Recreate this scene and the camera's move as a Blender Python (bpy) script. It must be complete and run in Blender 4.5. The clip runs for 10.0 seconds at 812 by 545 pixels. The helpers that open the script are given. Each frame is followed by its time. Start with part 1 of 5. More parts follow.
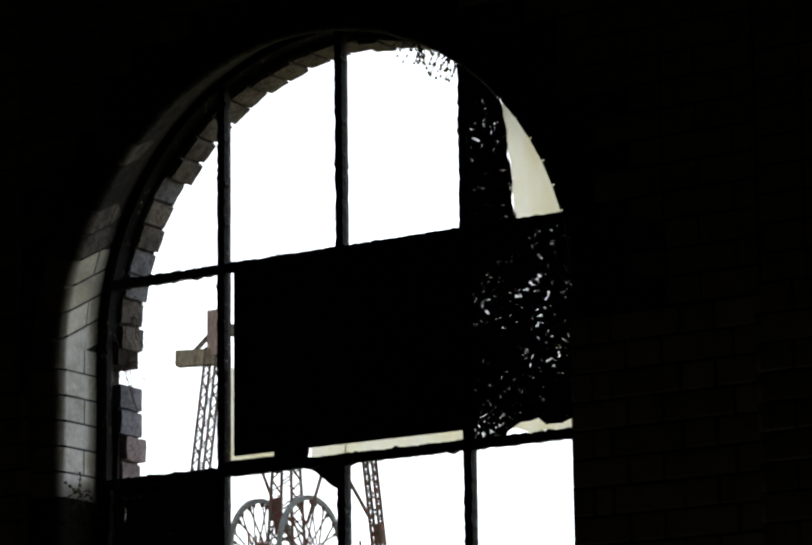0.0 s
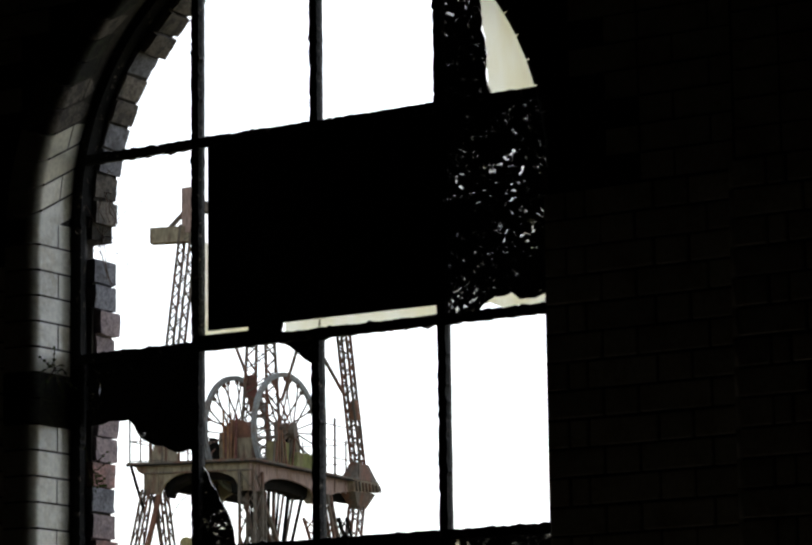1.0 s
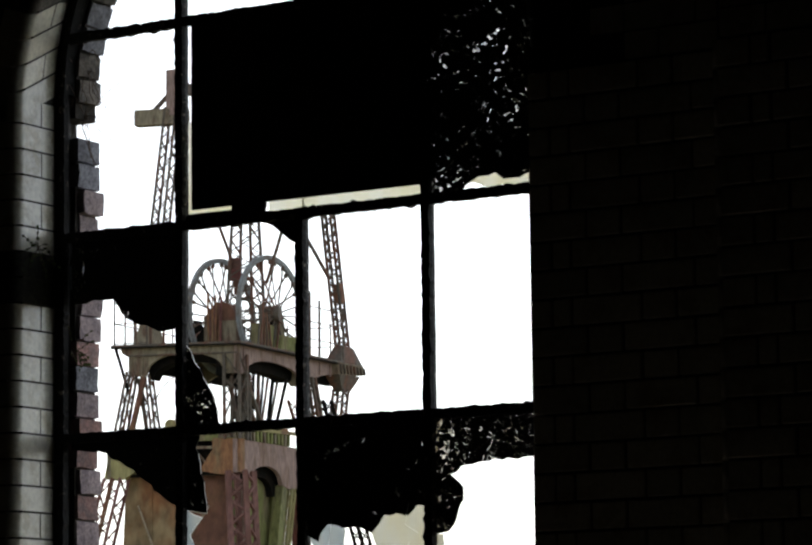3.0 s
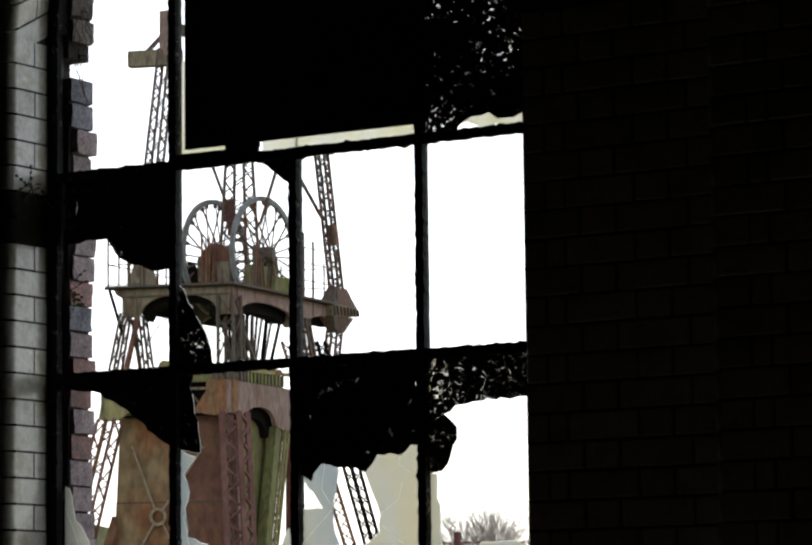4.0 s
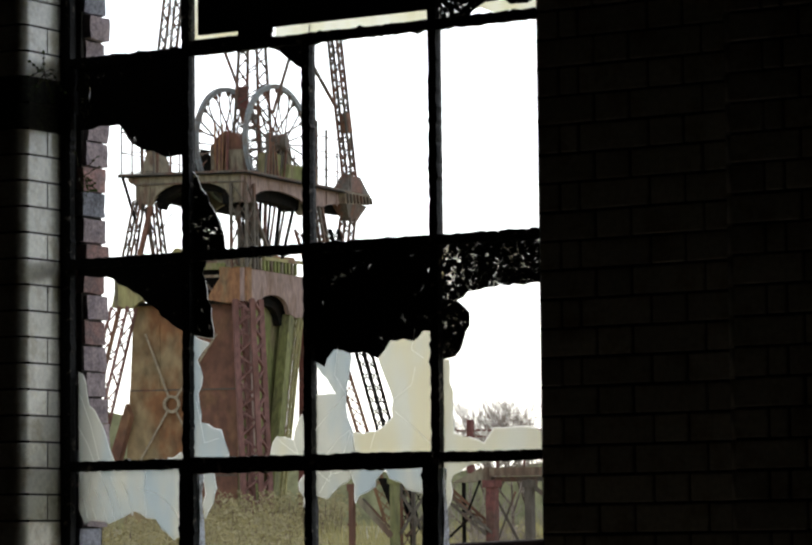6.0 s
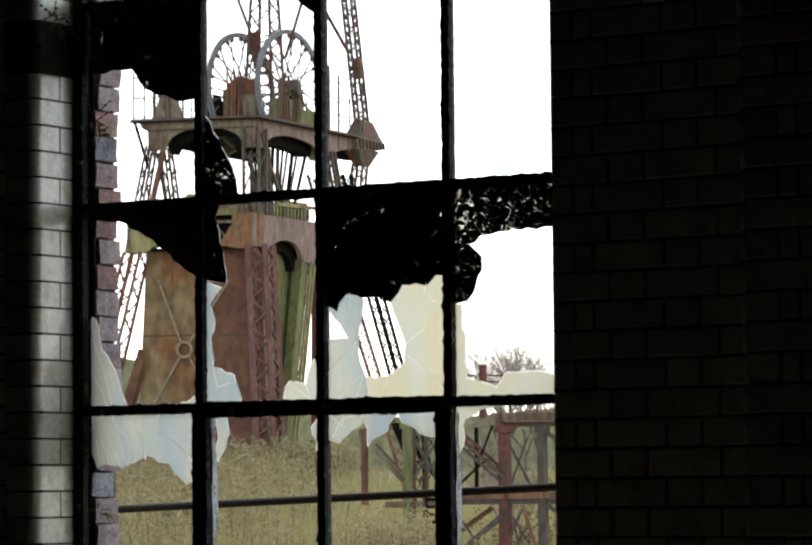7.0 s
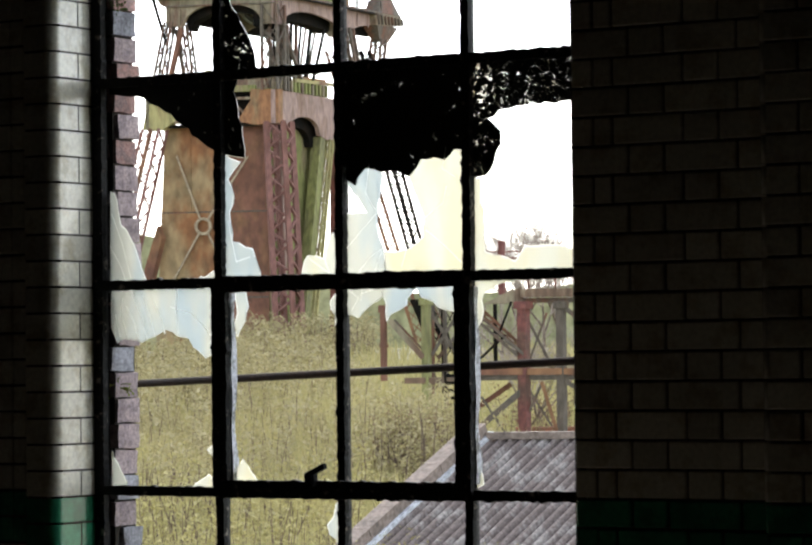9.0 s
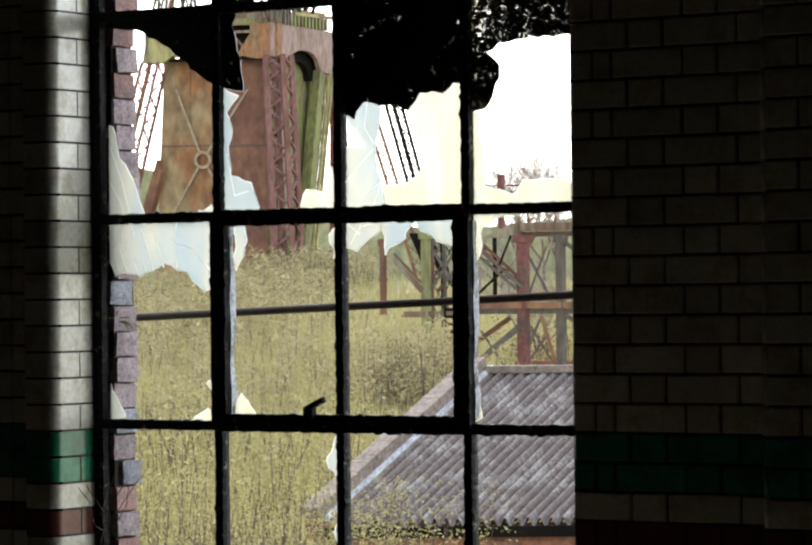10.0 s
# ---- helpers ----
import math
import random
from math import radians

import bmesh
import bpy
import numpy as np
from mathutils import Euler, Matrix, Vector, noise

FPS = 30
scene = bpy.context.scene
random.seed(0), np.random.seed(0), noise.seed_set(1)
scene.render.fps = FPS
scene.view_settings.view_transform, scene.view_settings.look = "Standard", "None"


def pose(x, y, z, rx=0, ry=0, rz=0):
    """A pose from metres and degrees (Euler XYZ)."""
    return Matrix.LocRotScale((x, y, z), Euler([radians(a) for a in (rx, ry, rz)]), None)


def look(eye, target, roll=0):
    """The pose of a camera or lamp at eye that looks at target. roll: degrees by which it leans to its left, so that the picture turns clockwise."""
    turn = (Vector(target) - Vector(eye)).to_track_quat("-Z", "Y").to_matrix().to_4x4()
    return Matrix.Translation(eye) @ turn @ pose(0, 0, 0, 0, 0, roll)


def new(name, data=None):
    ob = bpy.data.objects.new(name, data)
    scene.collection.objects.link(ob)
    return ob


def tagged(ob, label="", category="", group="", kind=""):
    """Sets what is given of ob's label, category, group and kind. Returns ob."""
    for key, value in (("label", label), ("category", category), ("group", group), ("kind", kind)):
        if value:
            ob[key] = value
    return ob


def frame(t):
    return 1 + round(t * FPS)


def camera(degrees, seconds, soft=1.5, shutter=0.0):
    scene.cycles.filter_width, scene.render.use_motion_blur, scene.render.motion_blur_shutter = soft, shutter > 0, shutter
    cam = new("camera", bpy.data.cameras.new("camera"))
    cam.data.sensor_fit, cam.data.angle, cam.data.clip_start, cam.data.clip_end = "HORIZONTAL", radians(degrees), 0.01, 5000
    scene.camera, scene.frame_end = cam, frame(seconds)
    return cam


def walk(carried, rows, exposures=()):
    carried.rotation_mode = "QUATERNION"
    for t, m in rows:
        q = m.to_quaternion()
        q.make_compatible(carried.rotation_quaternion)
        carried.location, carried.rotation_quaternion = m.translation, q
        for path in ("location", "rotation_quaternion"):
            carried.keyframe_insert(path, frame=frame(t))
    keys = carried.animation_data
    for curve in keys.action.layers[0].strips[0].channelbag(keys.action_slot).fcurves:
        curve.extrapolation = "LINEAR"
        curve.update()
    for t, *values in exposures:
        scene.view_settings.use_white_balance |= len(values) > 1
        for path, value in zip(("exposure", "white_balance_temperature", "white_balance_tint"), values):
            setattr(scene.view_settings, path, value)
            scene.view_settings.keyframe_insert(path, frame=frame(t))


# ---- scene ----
cam = camera(14.41, 10.0, soft=2.4)
# seconds, x, y, z, yaw, pitch, lean
ROWS = [
    (0.0, 4.9235, -7.2501, 1.5241, 32.398, 12.175, 0.722),
    (0.5, 4.9243, -7.2495, 1.5198, 32.149, 11.104, 0.710),
    (1.0, 4.9249, -7.2492, 1.5155, 31.965, 9.990, 0.731),
    (1.5, 4.9261, -7.2484, 1.5115, 31.913, 9.269, 0.763),
    (2.0, 4.9276, -7.2474, 1.5087, 31.832, 8.620, 0.715),
    (2.5, 4.9272, -7.2477, 1.5065, 31.733, 8.325, 0.685),
    (2.7, 4.9273, -7.2476, 1.5058, 31.722, 8.162, 0.675),
    (3.8, 4.9280, -7.2471, 1.5016, 31.657, 7.110, 0.665),
    (4.0, 4.9281, -7.2471, 1.5009, 31.614, 6.856, 0.655),
    (4.5, 4.9290, -7.2465, 1.4990, 31.459, 6.290, 0.680),
    (5.0, 4.9288, -7.2466, 1.4976, 31.406, 5.846, 0.697),
    (5.5, 4.9285, -7.2468, 1.4962, 31.597, 5.323, 0.661),
    (5.7, 4.9285, -7.2468, 1.4956, 31.723, 5.140, 0.629),
    (7.0, 4.9287, -7.2467, 1.4921, 32.104, 3.894, 0.556),
    (7.5, 4.9288, -7.2466, 1.4897, 31.921, 3.365, 0.679),
    (8.0, 4.9285, -7.2468, 1.4877, 32.036, 2.887, 0.600),
    (8.5, 4.9290, -7.2464, 1.4850, 32.331, 2.320, 0.641),
    (9.0, 4.9289, -7.2465, 1.4856, 32.462, 1.697, 0.606),
    (9.5, 4.9293, -7.2463, 1.4863, 32.548, 1.045, 0.543),
    (10.0, 4.9312, -7.2450, 1.4859, 32.468, 0.515, 0.595),
]
EXPOSURES = [(0.0, 0.6), (3.0, 0.6), (5.5, 0.8), (7.0, 1.2), (8.0, 1.6), (9.0, 1.88), (10.0, 2.0)]
walk(cam, [(t, pose(x, y, z, 0, 0, yaw) @ pose(0, 0, 0, 90 + pitch, 0, 0) @ pose(0, 0, 0, 0, 0, -lean)) for t, x, y, z, yaw, pitch, lean in ROWS], EXPOSURES)

# ---- light ----
world = bpy.data.worlds.new("overcast_sky")
scene.world = world
world.use_nodes = True
wn = world.node_tree.nodes
sky = wn.new("ShaderNodeTexSky")
sky.sky_type = "NISHITA"
sky.sun_disc = False
sky.sun_elevation, sky.sun_rotation = radians(48), radians(-25)
sky.dust_density, sky.air_density, sky.ozone_density = 1.0, 1.0, 1.0
pale = wn.new("ShaderNodeHueSaturation")
pale.inputs["Saturation"].default_value = 0.35
world.node_tree.links.new(sky.outputs[0], pale.inputs["Color"])
world.node_tree.links.new(pale.outputs[0], wn["Background"].inputs["Color"])
wn["Background"].inputs["Strength"].default_value = 0.15
sun = new("sun", bpy.data.lights.new("sun", "SUN"))
sun.data.energy, sun.data.angle, sun.data.color = 0.5, radians(20), (1.0, 0.95, 0.88)
sun.matrix_world = look((-22, 46, 56), (0, 0, 0))


# ---- materials ----
def mat(name, base, rough=0.7, metal=0.0, spots=None, spot_scale=6.0, spot_amount=0.5, grain=60.0, bump=0.2, vary=0.0, streak=0.0, coat=0.0, shine=0.5, mottle=0.34):
    """A worn surface: base colour, a second colour in patches, fine grain and relief, and a shift from piece to piece."""
    m = bpy.data.materials.new(name)
    m.use_nodes = True
    n, l = m.node_tree.nodes, m.node_tree.links
    b = n["Principled BSDF"]
    b.inputs["Roughness"].default_value, b.inputs["Metallic"].default_value = rough, metal
    b.inputs["Coat Weight"].default_value, b.inputs["Coat Roughness"].default_value = coat, 0.12
    b.inputs["Specular IOR Level"].default_value = shine
    mp = n.new("ShaderNodeMapping")
    mp.inputs["Scale"].default_value = (1, 1, 1 - streak)
    geo = n.new("ShaderNodeNewGeometry")
    l.new(geo.outputs["Position"], mp.inputs["Vector"])
    n1 = n.new("ShaderNodeTexNoise")
    n1.inputs["Scale"].default_value, n1.inputs["Detail"].default_value, n1.inputs["Roughness"].default_value = spot_scale, 6, 0.65
    n2 = n.new("ShaderNodeTexNoise")
    n2.inputs["Scale"].default_value, n2.inputs["Detail"].default_value = grain, 4
    l.new(mp.outputs[0], n1.inputs["Vector"])
    l.new(mp.outputs[0], n2.inputs["Vector"])
    ramp = n.new("ShaderNodeMapRange")
    ramp.inputs["From Min"].default_value, ramp.inputs["From Max"].default_value = 0.62 - 0.3 * spot_amount, 0.72 - 0.24 * spot_amount
    l.new(n1.outputs["Fac"], ramp.inputs["Value"])
    mix = n.new("ShaderNodeMix")
    mix.data_type = "RGBA"
    l.new(ramp.outputs[0], mix.inputs[0])
    mix.inputs[6].default_value = (*base, 1)
    mix.inputs[7].default_value = (*(spots or [c * 0.6 for c in base]), 1)
    hs = n.new("ShaderNodeHueSaturation")
    l.new(mix.outputs[2], hs.inputs["Color"])
    gr = n.new("ShaderNodeMapRange")
    gr.inputs["From Min"].default_value, gr.inputs["From Max"].default_value = 0.3, 0.7
    gr.inputs["To Min"].default_value, gr.inputs["To Max"].default_value = 1 - mottle, 1 + mottle
    l.new(n2.outputs["Fac"], gr.inputs["Value"])
    val = gr.outputs[0]
    if vary:
        oi = n.new("ShaderNodeObjectInfo")
        rr = n.new("ShaderNodeMapRange")
        rr.inputs["To Min"].default_value, rr.inputs["To Max"].default_value = 1 - vary, 1 + vary
        l.new(oi.outputs["Random"], rr.inputs["Value"])
        mu = n.new("ShaderNodeMath")
        mu.operation = "MULTIPLY"
        l.new(val, mu.inputs[0])
        l.new(rr.outputs[0], mu.inputs[1])
        val = mu.outputs[0]
    l.new(val, hs.inputs["Value"])
    l.new(hs.outputs[0], b.inputs["Base Color"])
    if bump:
        bp = n.new("ShaderNodeBump")
        bp.inputs["Strength"].default_value, bp.inputs["Distance"].default_value = bump, 0.4 / grain
        l.new(n2.outputs["Fac"], bp.inputs["Height"])
        l.new(bp.outputs[0], b.inputs["Normal"])
    return m


def foliage(name, a, b_, through_light=0.3):
    """Leaves or stems: colour shifts from clump to clump and from leaf to leaf, some light passes through."""
    m = bpy.data.materials.new(name)
    m.use_nodes = True
    n, l = m.node_tree.nodes, m.node_tree.links
    geo = n.new("ShaderNodeNewGeometry")
    nz = n.new("ShaderNodeTexNoise")
    nz.inputs["Scale"].default_value = 0.35
    l.new(geo.outputs["Position"], nz.inputs["Vector"])
    ad = n.new("ShaderNodeMath")
    ad.operation = "MULTIPLY_ADD"
    ad.inputs[1].default_value, ad.inputs[2].default_value = 0.6, -0.05
    l.new(geo.outputs["Random Per Island"], ad.inputs[0])
    ad2 = n.new("ShaderNodeMath")
    l.new(ad.outputs[0], ad2.inputs[0])
    mr = n.new("ShaderNodeMapRange")
    mr.inputs["From Min"].default_value, mr.inputs["From Max"].default_value, mr.inputs["To Max"].default_value = 0.35, 0.65, 0.5
    l.new(nz.outputs["Fac"], mr.inputs["Value"])
    l.new(mr.outputs[0], ad2.inputs[1])
    mix = n.new("ShaderNodeMix")
    mix.data_type = "RGBA"
    l.new(ad2.outputs[0], mix.inputs[0])
    mix.inputs[6].default_value, mix.inputs[7].default_value = (*a, 1), (*b_, 1)
    pb = n["Principled BSDF"]
    pb.inputs["Roughness"].default_value = 0.8
    l.new(mix.outputs[2], pb.inputs["Base Color"])
    tr = n.new("ShaderNodeBsdfTranslucent")
    l.new(mix.outputs[2], tr.inputs["Color"])
    ms = n.new("ShaderNodeMixShader")
    ms.inputs[0].default_value = through_light
    l.new(pb.outputs[0], ms.inputs[1])
    l.new(tr.outputs[0], ms.inputs[2])
    l.new(ms.outputs[0], n["Material Output"].inputs["Surface"])
    return m


def dirty_glass(name, dirt, cover, scale, tint, cloud):
    """Window glass under grime: dirt covers it in flakes; cloud is how much the rest scatters the light behind it."""
    m = bpy.data.materials.new(name)
    m.use_nodes = True
    n, l = m.node_tree.nodes, m.node_tree.links
    pb = n["Principled BSDF"]
    pb.inputs["Base Color"].default_value, pb.inputs["Roughness"].default_value = (*dirt, 1), 0.85
    geo = n.new("ShaderNodeNewGeometry")
    nz = n.new("ShaderNodeTexNoise")
    nz.inputs["Scale"].default_value, nz.inputs["Detail"].default_value, nz.inputs["Roughness"].default_value = scale, 7, 0.62
    nz.inputs["Distortion"].default_value = 1.6
    l.new(geo.outputs["Position"], nz.inputs["Vector"])
    big = n.new("ShaderNodeTexNoise")
    big.inputs["Scale"].default_value, big.inputs["Detail"].default_value = 7, 2
    l.new(geo.outputs["Position"], big.inputs["Vector"])
    drift = n.new("ShaderNodeMath")
    drift.operation = "MULTIPLY_ADD"
    drift.inputs[1].default_value = 0.3
    l.new(big.outputs["Fac"], drift.inputs[0])
    l.new(nz.outputs["Fac"], drift.inputs[2])
    mr = n.new("ShaderNodeMapRange")
    mr.inputs["From Min"].default_value, mr.inputs["From Max"].default_value = cover + 0.15, cover + 0.18
    l.new(drift.outputs[0], mr.inputs["Value"])
    cl = n.new("ShaderNodeTexNoise")
    cl.inputs["Scale"].default_value, cl.inputs["Detail"].default_value = 7, 5
    run = n.new("ShaderNodeMapping")
    run.inputs["Scale"].default_value = (1.6, 1, 0.4)
    l.new(geo.outputs["Position"], run.inputs["Vector"])
    l.new(run.outputs[0], cl.inputs["Vector"])
    cr = n.new("ShaderNodeMix")
    cr.data_type = "RGBA"
    cs = n.new("ShaderNodeMapRange")
    cs.inputs["From Min"].default_value, cs.inputs["From Max"].default_value = 0.4, 0.6
    l.new(cl.outputs["Fac"], cs.inputs["Value"])
    l.new(cs.outputs[0], cr.inputs[0])
    cr.inputs[6].default_value, cr.inputs[7].default_value = (*tint[0], 1), (*tint[1], 1)
    tl = n.new("ShaderNodeBsdfTranslucent")
    l.new(cr.outputs[2], tl.inputs["Color"])
    tp = n.new("ShaderNodeBsdfTransparent")
    clear = n.new("ShaderNodeMixShader")
    clear.inputs[0].default_value = cloud
    l.new(tp.outputs[0], clear.inputs[1])
    l.new(tl.outputs[0], clear.inputs[2])
    gl = n.new("ShaderNodeBsdfGlossy")
    gl.inputs["Roughness"].default_value = 0.15
    sheen = n.new("ShaderNodeMixShader")
    sheen.inputs[0].default_value = 0.05
    l.new(clear.outputs[0], sheen.inputs[1])
    l.new(gl.outputs[0], sheen.inputs[2])
    vo = n.new("ShaderNodeTexVoronoi")
    vo.feature = "DISTANCE_TO_EDGE"
    vo.inputs["Scale"].default_value = scale * 0.55
    wob = n.new("ShaderNodeMixRGB")
    wob.inputs[0].default_value = 0.06
    l.new(geo.outputs["Position"], wob.inputs[1])
    l.new(nz.outputs["Color"], wob.inputs[2])
    l.new(wob.outputs[0], vo.inputs["Vector"])
    ck = n.new("ShaderNodeMapRange")
    ck.inputs["From Min"].default_value, ck.inputs["From Max"].default_value = 0.03, 0.02
    l.new(vo.outputs["Distance"], ck.inputs["Value"])
    some = n.new("ShaderNodeMapRange")
    some.inputs["From Min"].default_value, some.inputs["From Max"].default_value = cover - 0.055, cover - 0.03
    l.new(nz.outputs["Fac"], some.inputs["Value"])
    both = n.new("ShaderNodeMath")
    both.operation = "MULTIPLY"
    l.new(ck.outputs[0], both.inputs[0])
    l.new(some.outputs[0], both.inputs[1])
    either = n.new("ShaderNodeMath")
    either.operation = "MAXIMUM"
    l.new(both.outputs[0], either.inputs[0])
    l.new(mr.outputs[0], either.inputs[1])
    out = n.new("ShaderNodeMixShader")
    l.new(either.outputs[0], out.inputs[0])
    l.new(pb.outputs[0], out.inputs[1])
    l.new(sheen.outputs[0], out.inputs[2])
    l.new(out.outputs[0], n["Material Output"].inputs["Surface"])
    return m


M_MORTAR = mat("sooty_mortar", (0.06, 0.054, 0.045), 0.95, spots=(0.04, 0.035, 0.03), grain=90)
M_CREAM = mat("cream_glazed_brick", (0.83, 0.80, 0.68), 0.22, spots=(0.62, 0.56, 0.41), spot_scale=9, spot_amount=0.4, grain=70, bump=0.06, vary=0.18, coat=0.8, mottle=0.12)
M_GREEN = mat("green_glazed_brick", (0.05, 0.35, 0.19), 0.22, spots=(0.035, 0.22, 0.12), spot_scale=9, grain=70, bump=0.06, vary=0.15, coat=0.8, mottle=0.12)
M_BROWN = mat("brown_glazed_brick", (0.20, 0.065, 0.05), 0.22, spots=(0.13, 0.045, 0.035), spot_scale=9, grain=70, bump=0.06, vary=0.15, coat=0.8, mottle=0.12)
M_BLUEBRICK = mat("weathered_blue_brick", (0.38, 0.385, 0.43), 0.85, spots=(0.24, 0.24, 0.265), spot_scale=22, grain=110, bump=0.5, vary=0.3)
M_PLUMBRICK = mat("weathered_plum_brick", (0.46, 0.37, 0.375), 0.85, spots=(0.31, 0.25, 0.265), spot_scale=22, grain=110, bump=0.5, vary=0.2)
M_REDBRICK = mat("weathered_red_brick", (0.45, 0.26, 0.23), 0.85, spots=(0.32, 0.22, 0.21), spot_scale=22, grain=110, bump=0.5, vary=0.25)
M_SOOT = mat("sooty_plaster", (0.06, 0.05, 0.036), 0.95, spots=(0.035, 0.03, 0.024), spot_scale=2, grain=25)
M_FLOOR = mat("dusty_concrete_floor", (0.072, 0.056, 0.036), 0.9, spots=(0.07, 0.055, 0.038), spot_scale=1.5, grain=30)
M_BAR = mat("flaking_black_paint", (0.008, 0.008, 0.008), 0.7, spots=(0.22, 0.19, 0.16), spot_scale=38, spot_amount=0.1, grain=120, bump=0.6, shine=0.15)
M_BOARD = mat("tarred_board", (0.008, 0.008, 0.009), 0.85, grain=40)
M_SKYGLINT = mat("sky_glint_on_paint", (0.62, 0.66, 0.74), 0.35, spots=(0.10, 0.10, 0.11), spot_scale=18, spot_amount=0.35, grain=90)
G_BLACK = dirty_glass("grimed_glass", (0.008, 0.008, 0.007), 0.685, 34, ((0.85, 0.85, 0.7), (0.9, 0.9, 0.85)), 0.45)
G_FLECK = dirty_glass("flaking_grimed_glass", (0.008, 0.008, 0.007), 0.628, 40, ((0.9, 0.88, 0.65), (0.95, 0.95, 0.95)), 0.4)
G_LACE = dirty_glass("half_flaked_grimed_glass", (0.01, 0.01, 0.008), 0.60, 60, ((0.8, 0.7, 0.42), (0.9, 0.88, 0.75)), 0.5)
G_PALE = dirty_glass("clouded_glass", (0.25, 0.23, 0.15), 0.18, 9, ((0.50, 0.55, 0.56), (0.61, 0.61, 0.55)), 0.85)
G_GLINT = dirty_glass("broken_glass_glint", (0.5, 0.5, 0.5), 0.05, 9, ((0.95, 0.96, 0.95), (0.95, 0.95, 0.9)), 0.95)
# Soot on two reveal courses; in the arch it also paints shade.
M_SOOTSHADE = mat("soot_and_shade_brick", (0.012, 0.012, 0.010), 0.9, spots=(0.03, 0.035, 0.02), spot_scale=20, grain=80)
G_STRIP = dirty_glass("yellow_lit_glass", (0.3, 0.28, 0.16), 0.2, 9, ((0.84, 0.82, 0.66), (0.9, 0.9, 0.82)), 0.9)
G_CREAM = dirty_glass("yellowed_glass", (0.3, 0.28, 0.16), 0.2, 9, ((0.70, 0.67, 0.53), (0.68, 0.68, 0.61)), 0.86)
M_STEEL = mat("rusting_grey_steel", (0.095, 0.078, 0.058), 0.75, spots=(0.13, 0.055, 0.03), spot_scale=0.9, spot_amount=0.45, grain=9, bump=0.2, streak=0.6)
M_GIRDER = mat("weathered_girder_paint", (0.22, 0.185, 0.12), 0.75, spots=(0.13, 0.08, 0.05), spot_scale=1.3, spot_amount=0.5, grain=7, bump=0.15, streak=0.7)
M_MAUVE = mat("faded_mauve_paint", (0.27, 0.185, 0.155), 0.75, spots=(0.19, 0.115, 0.08), spot_scale=0.9, spot_amount=0.4, grain=7, bump=0.15, streak=0.7)
M_RUST = mat("rusted_sheet", (0.205, 0.092, 0.036), 0.85, spots=(0.27, 0.195, 0.10), spot_scale=0.26, spot_amount=0.55, grain=2.2, bump=0.2, streak=0.4)
M_BROWNRUST = mat("red_brown_rusted_sheet", (0.15, 0.068, 0.042), 0.85, spots=(0.20, 0.105, 0.05), spot_scale=0.4, spot_amount=0.45, grain=2.5, bump=0.2, streak=0.35)
M_ORANGE = mat("orange_rust", (0.25, 0.118, 0.052), 0.85, spots=(0.20, 0.13, 0.065), spot_scale=1.1, spot_amount=0.45, grain=6, bump=0.2, streak=0.6)
M_REDRUST = mat("red_oxide_steel", (0.15, 0.052, 0.042), 0.8, spots=(0.10, 0.05, 0.035), spot_scale=1.2, grain=9)
M_MOSS = mat("mossy_sheet", (0.17, 0.18, 0.06), 0.9, spots=(0.22, 0.165, 0.10), spot_scale=0.6, spot_amount=0.45, grain=6, streak=0.7)
M_OLIVE = mat("olive_green_paint", (0.19, 0.195, 0.068), 0.75, spots=(0.14, 0.13, 0.058), spot_scale=0.9, grain=8, streak=0.7)
M_LEGRED = mat("dull_red_lead_paint", (0.21, 0.10, 0.085), 0.75, spots=(0.14, 0.06, 0.045), spot_scale=1.0, grain=8, streak=0.6)
M_ROD = mat("bare_grey_rod", (0.36, 0.29, 0.19), 0.7, grain=15)
M_LICHEN = mat("lichen_yellowed_paint", (0.29, 0.26, 0.11), 0.8, spots=(0.17, 0.095, 0.05), spot_scale=0.7, spot_amount=0.45, grain=5, streak=0.7)
# Haze over the far slope is put into this lightened grass colour.
M_HILL = mat("hazy_hillside_grass", (0.27, 0.265, 0.145), 0.95, spots=(0.20, 0.215, 0.115), spot_scale=0.03, grain=0.6)
M_BUFF = mat("dark_buff_brick", (0.24, 0.21, 0.18), 0.9, spots=(0.12, 0.11, 0.10), spot_scale=22, grain=110, bump=0.5, vary=0.3)
M_LEADGREY = mat("pale_grey_rim_paint", (0.21, 0.23, 0.23), 0.7, spots=(0.18, 0.16, 0.14), spot_scale=1.2, grain=12)
# Dark steel, near black so that it also carries the shade under girders.
M_STEELSHADE = mat("dark_steel_and_shade", (0.006, 0.006, 0.005), 0.85, spots=(0.014, 0.010, 0.007), spot_scale=2, grain=12, shine=0.08)
M_PIPE = mat("rusted_black_pipe", (0.03, 0.018, 0.013), 0.8, spots=(0.055, 0.03, 0.02), spot_scale=9, grain=60)
M_SHEETROOF = mat("lichened_cement_sheet", (0.15, 0.122, 0.112), 0.95, spots=(0.26, 0.24, 0.225), spot_scale=3.5, spot_amount=0.42, grain=28, bump=0.4)
M_COPING = mat("weathered_coping_stone", (0.22, 0.175, 0.145), 0.9, spots=(0.15, 0.12, 0.10), spot_scale=3, grain=22)
M_FLASH = mat("lead_flashing", (0.55, 0.58, 0.62), 0.5, spots=(0.4, 0.42, 0.45), spot_scale=5, grain=25)
M_HUTBRICK = mat("orange_red_brickwork", (0.30, 0.12, 0.07), 0.9, spots=(0.22, 0.12, 0.08), spot_scale=4, grain=20)
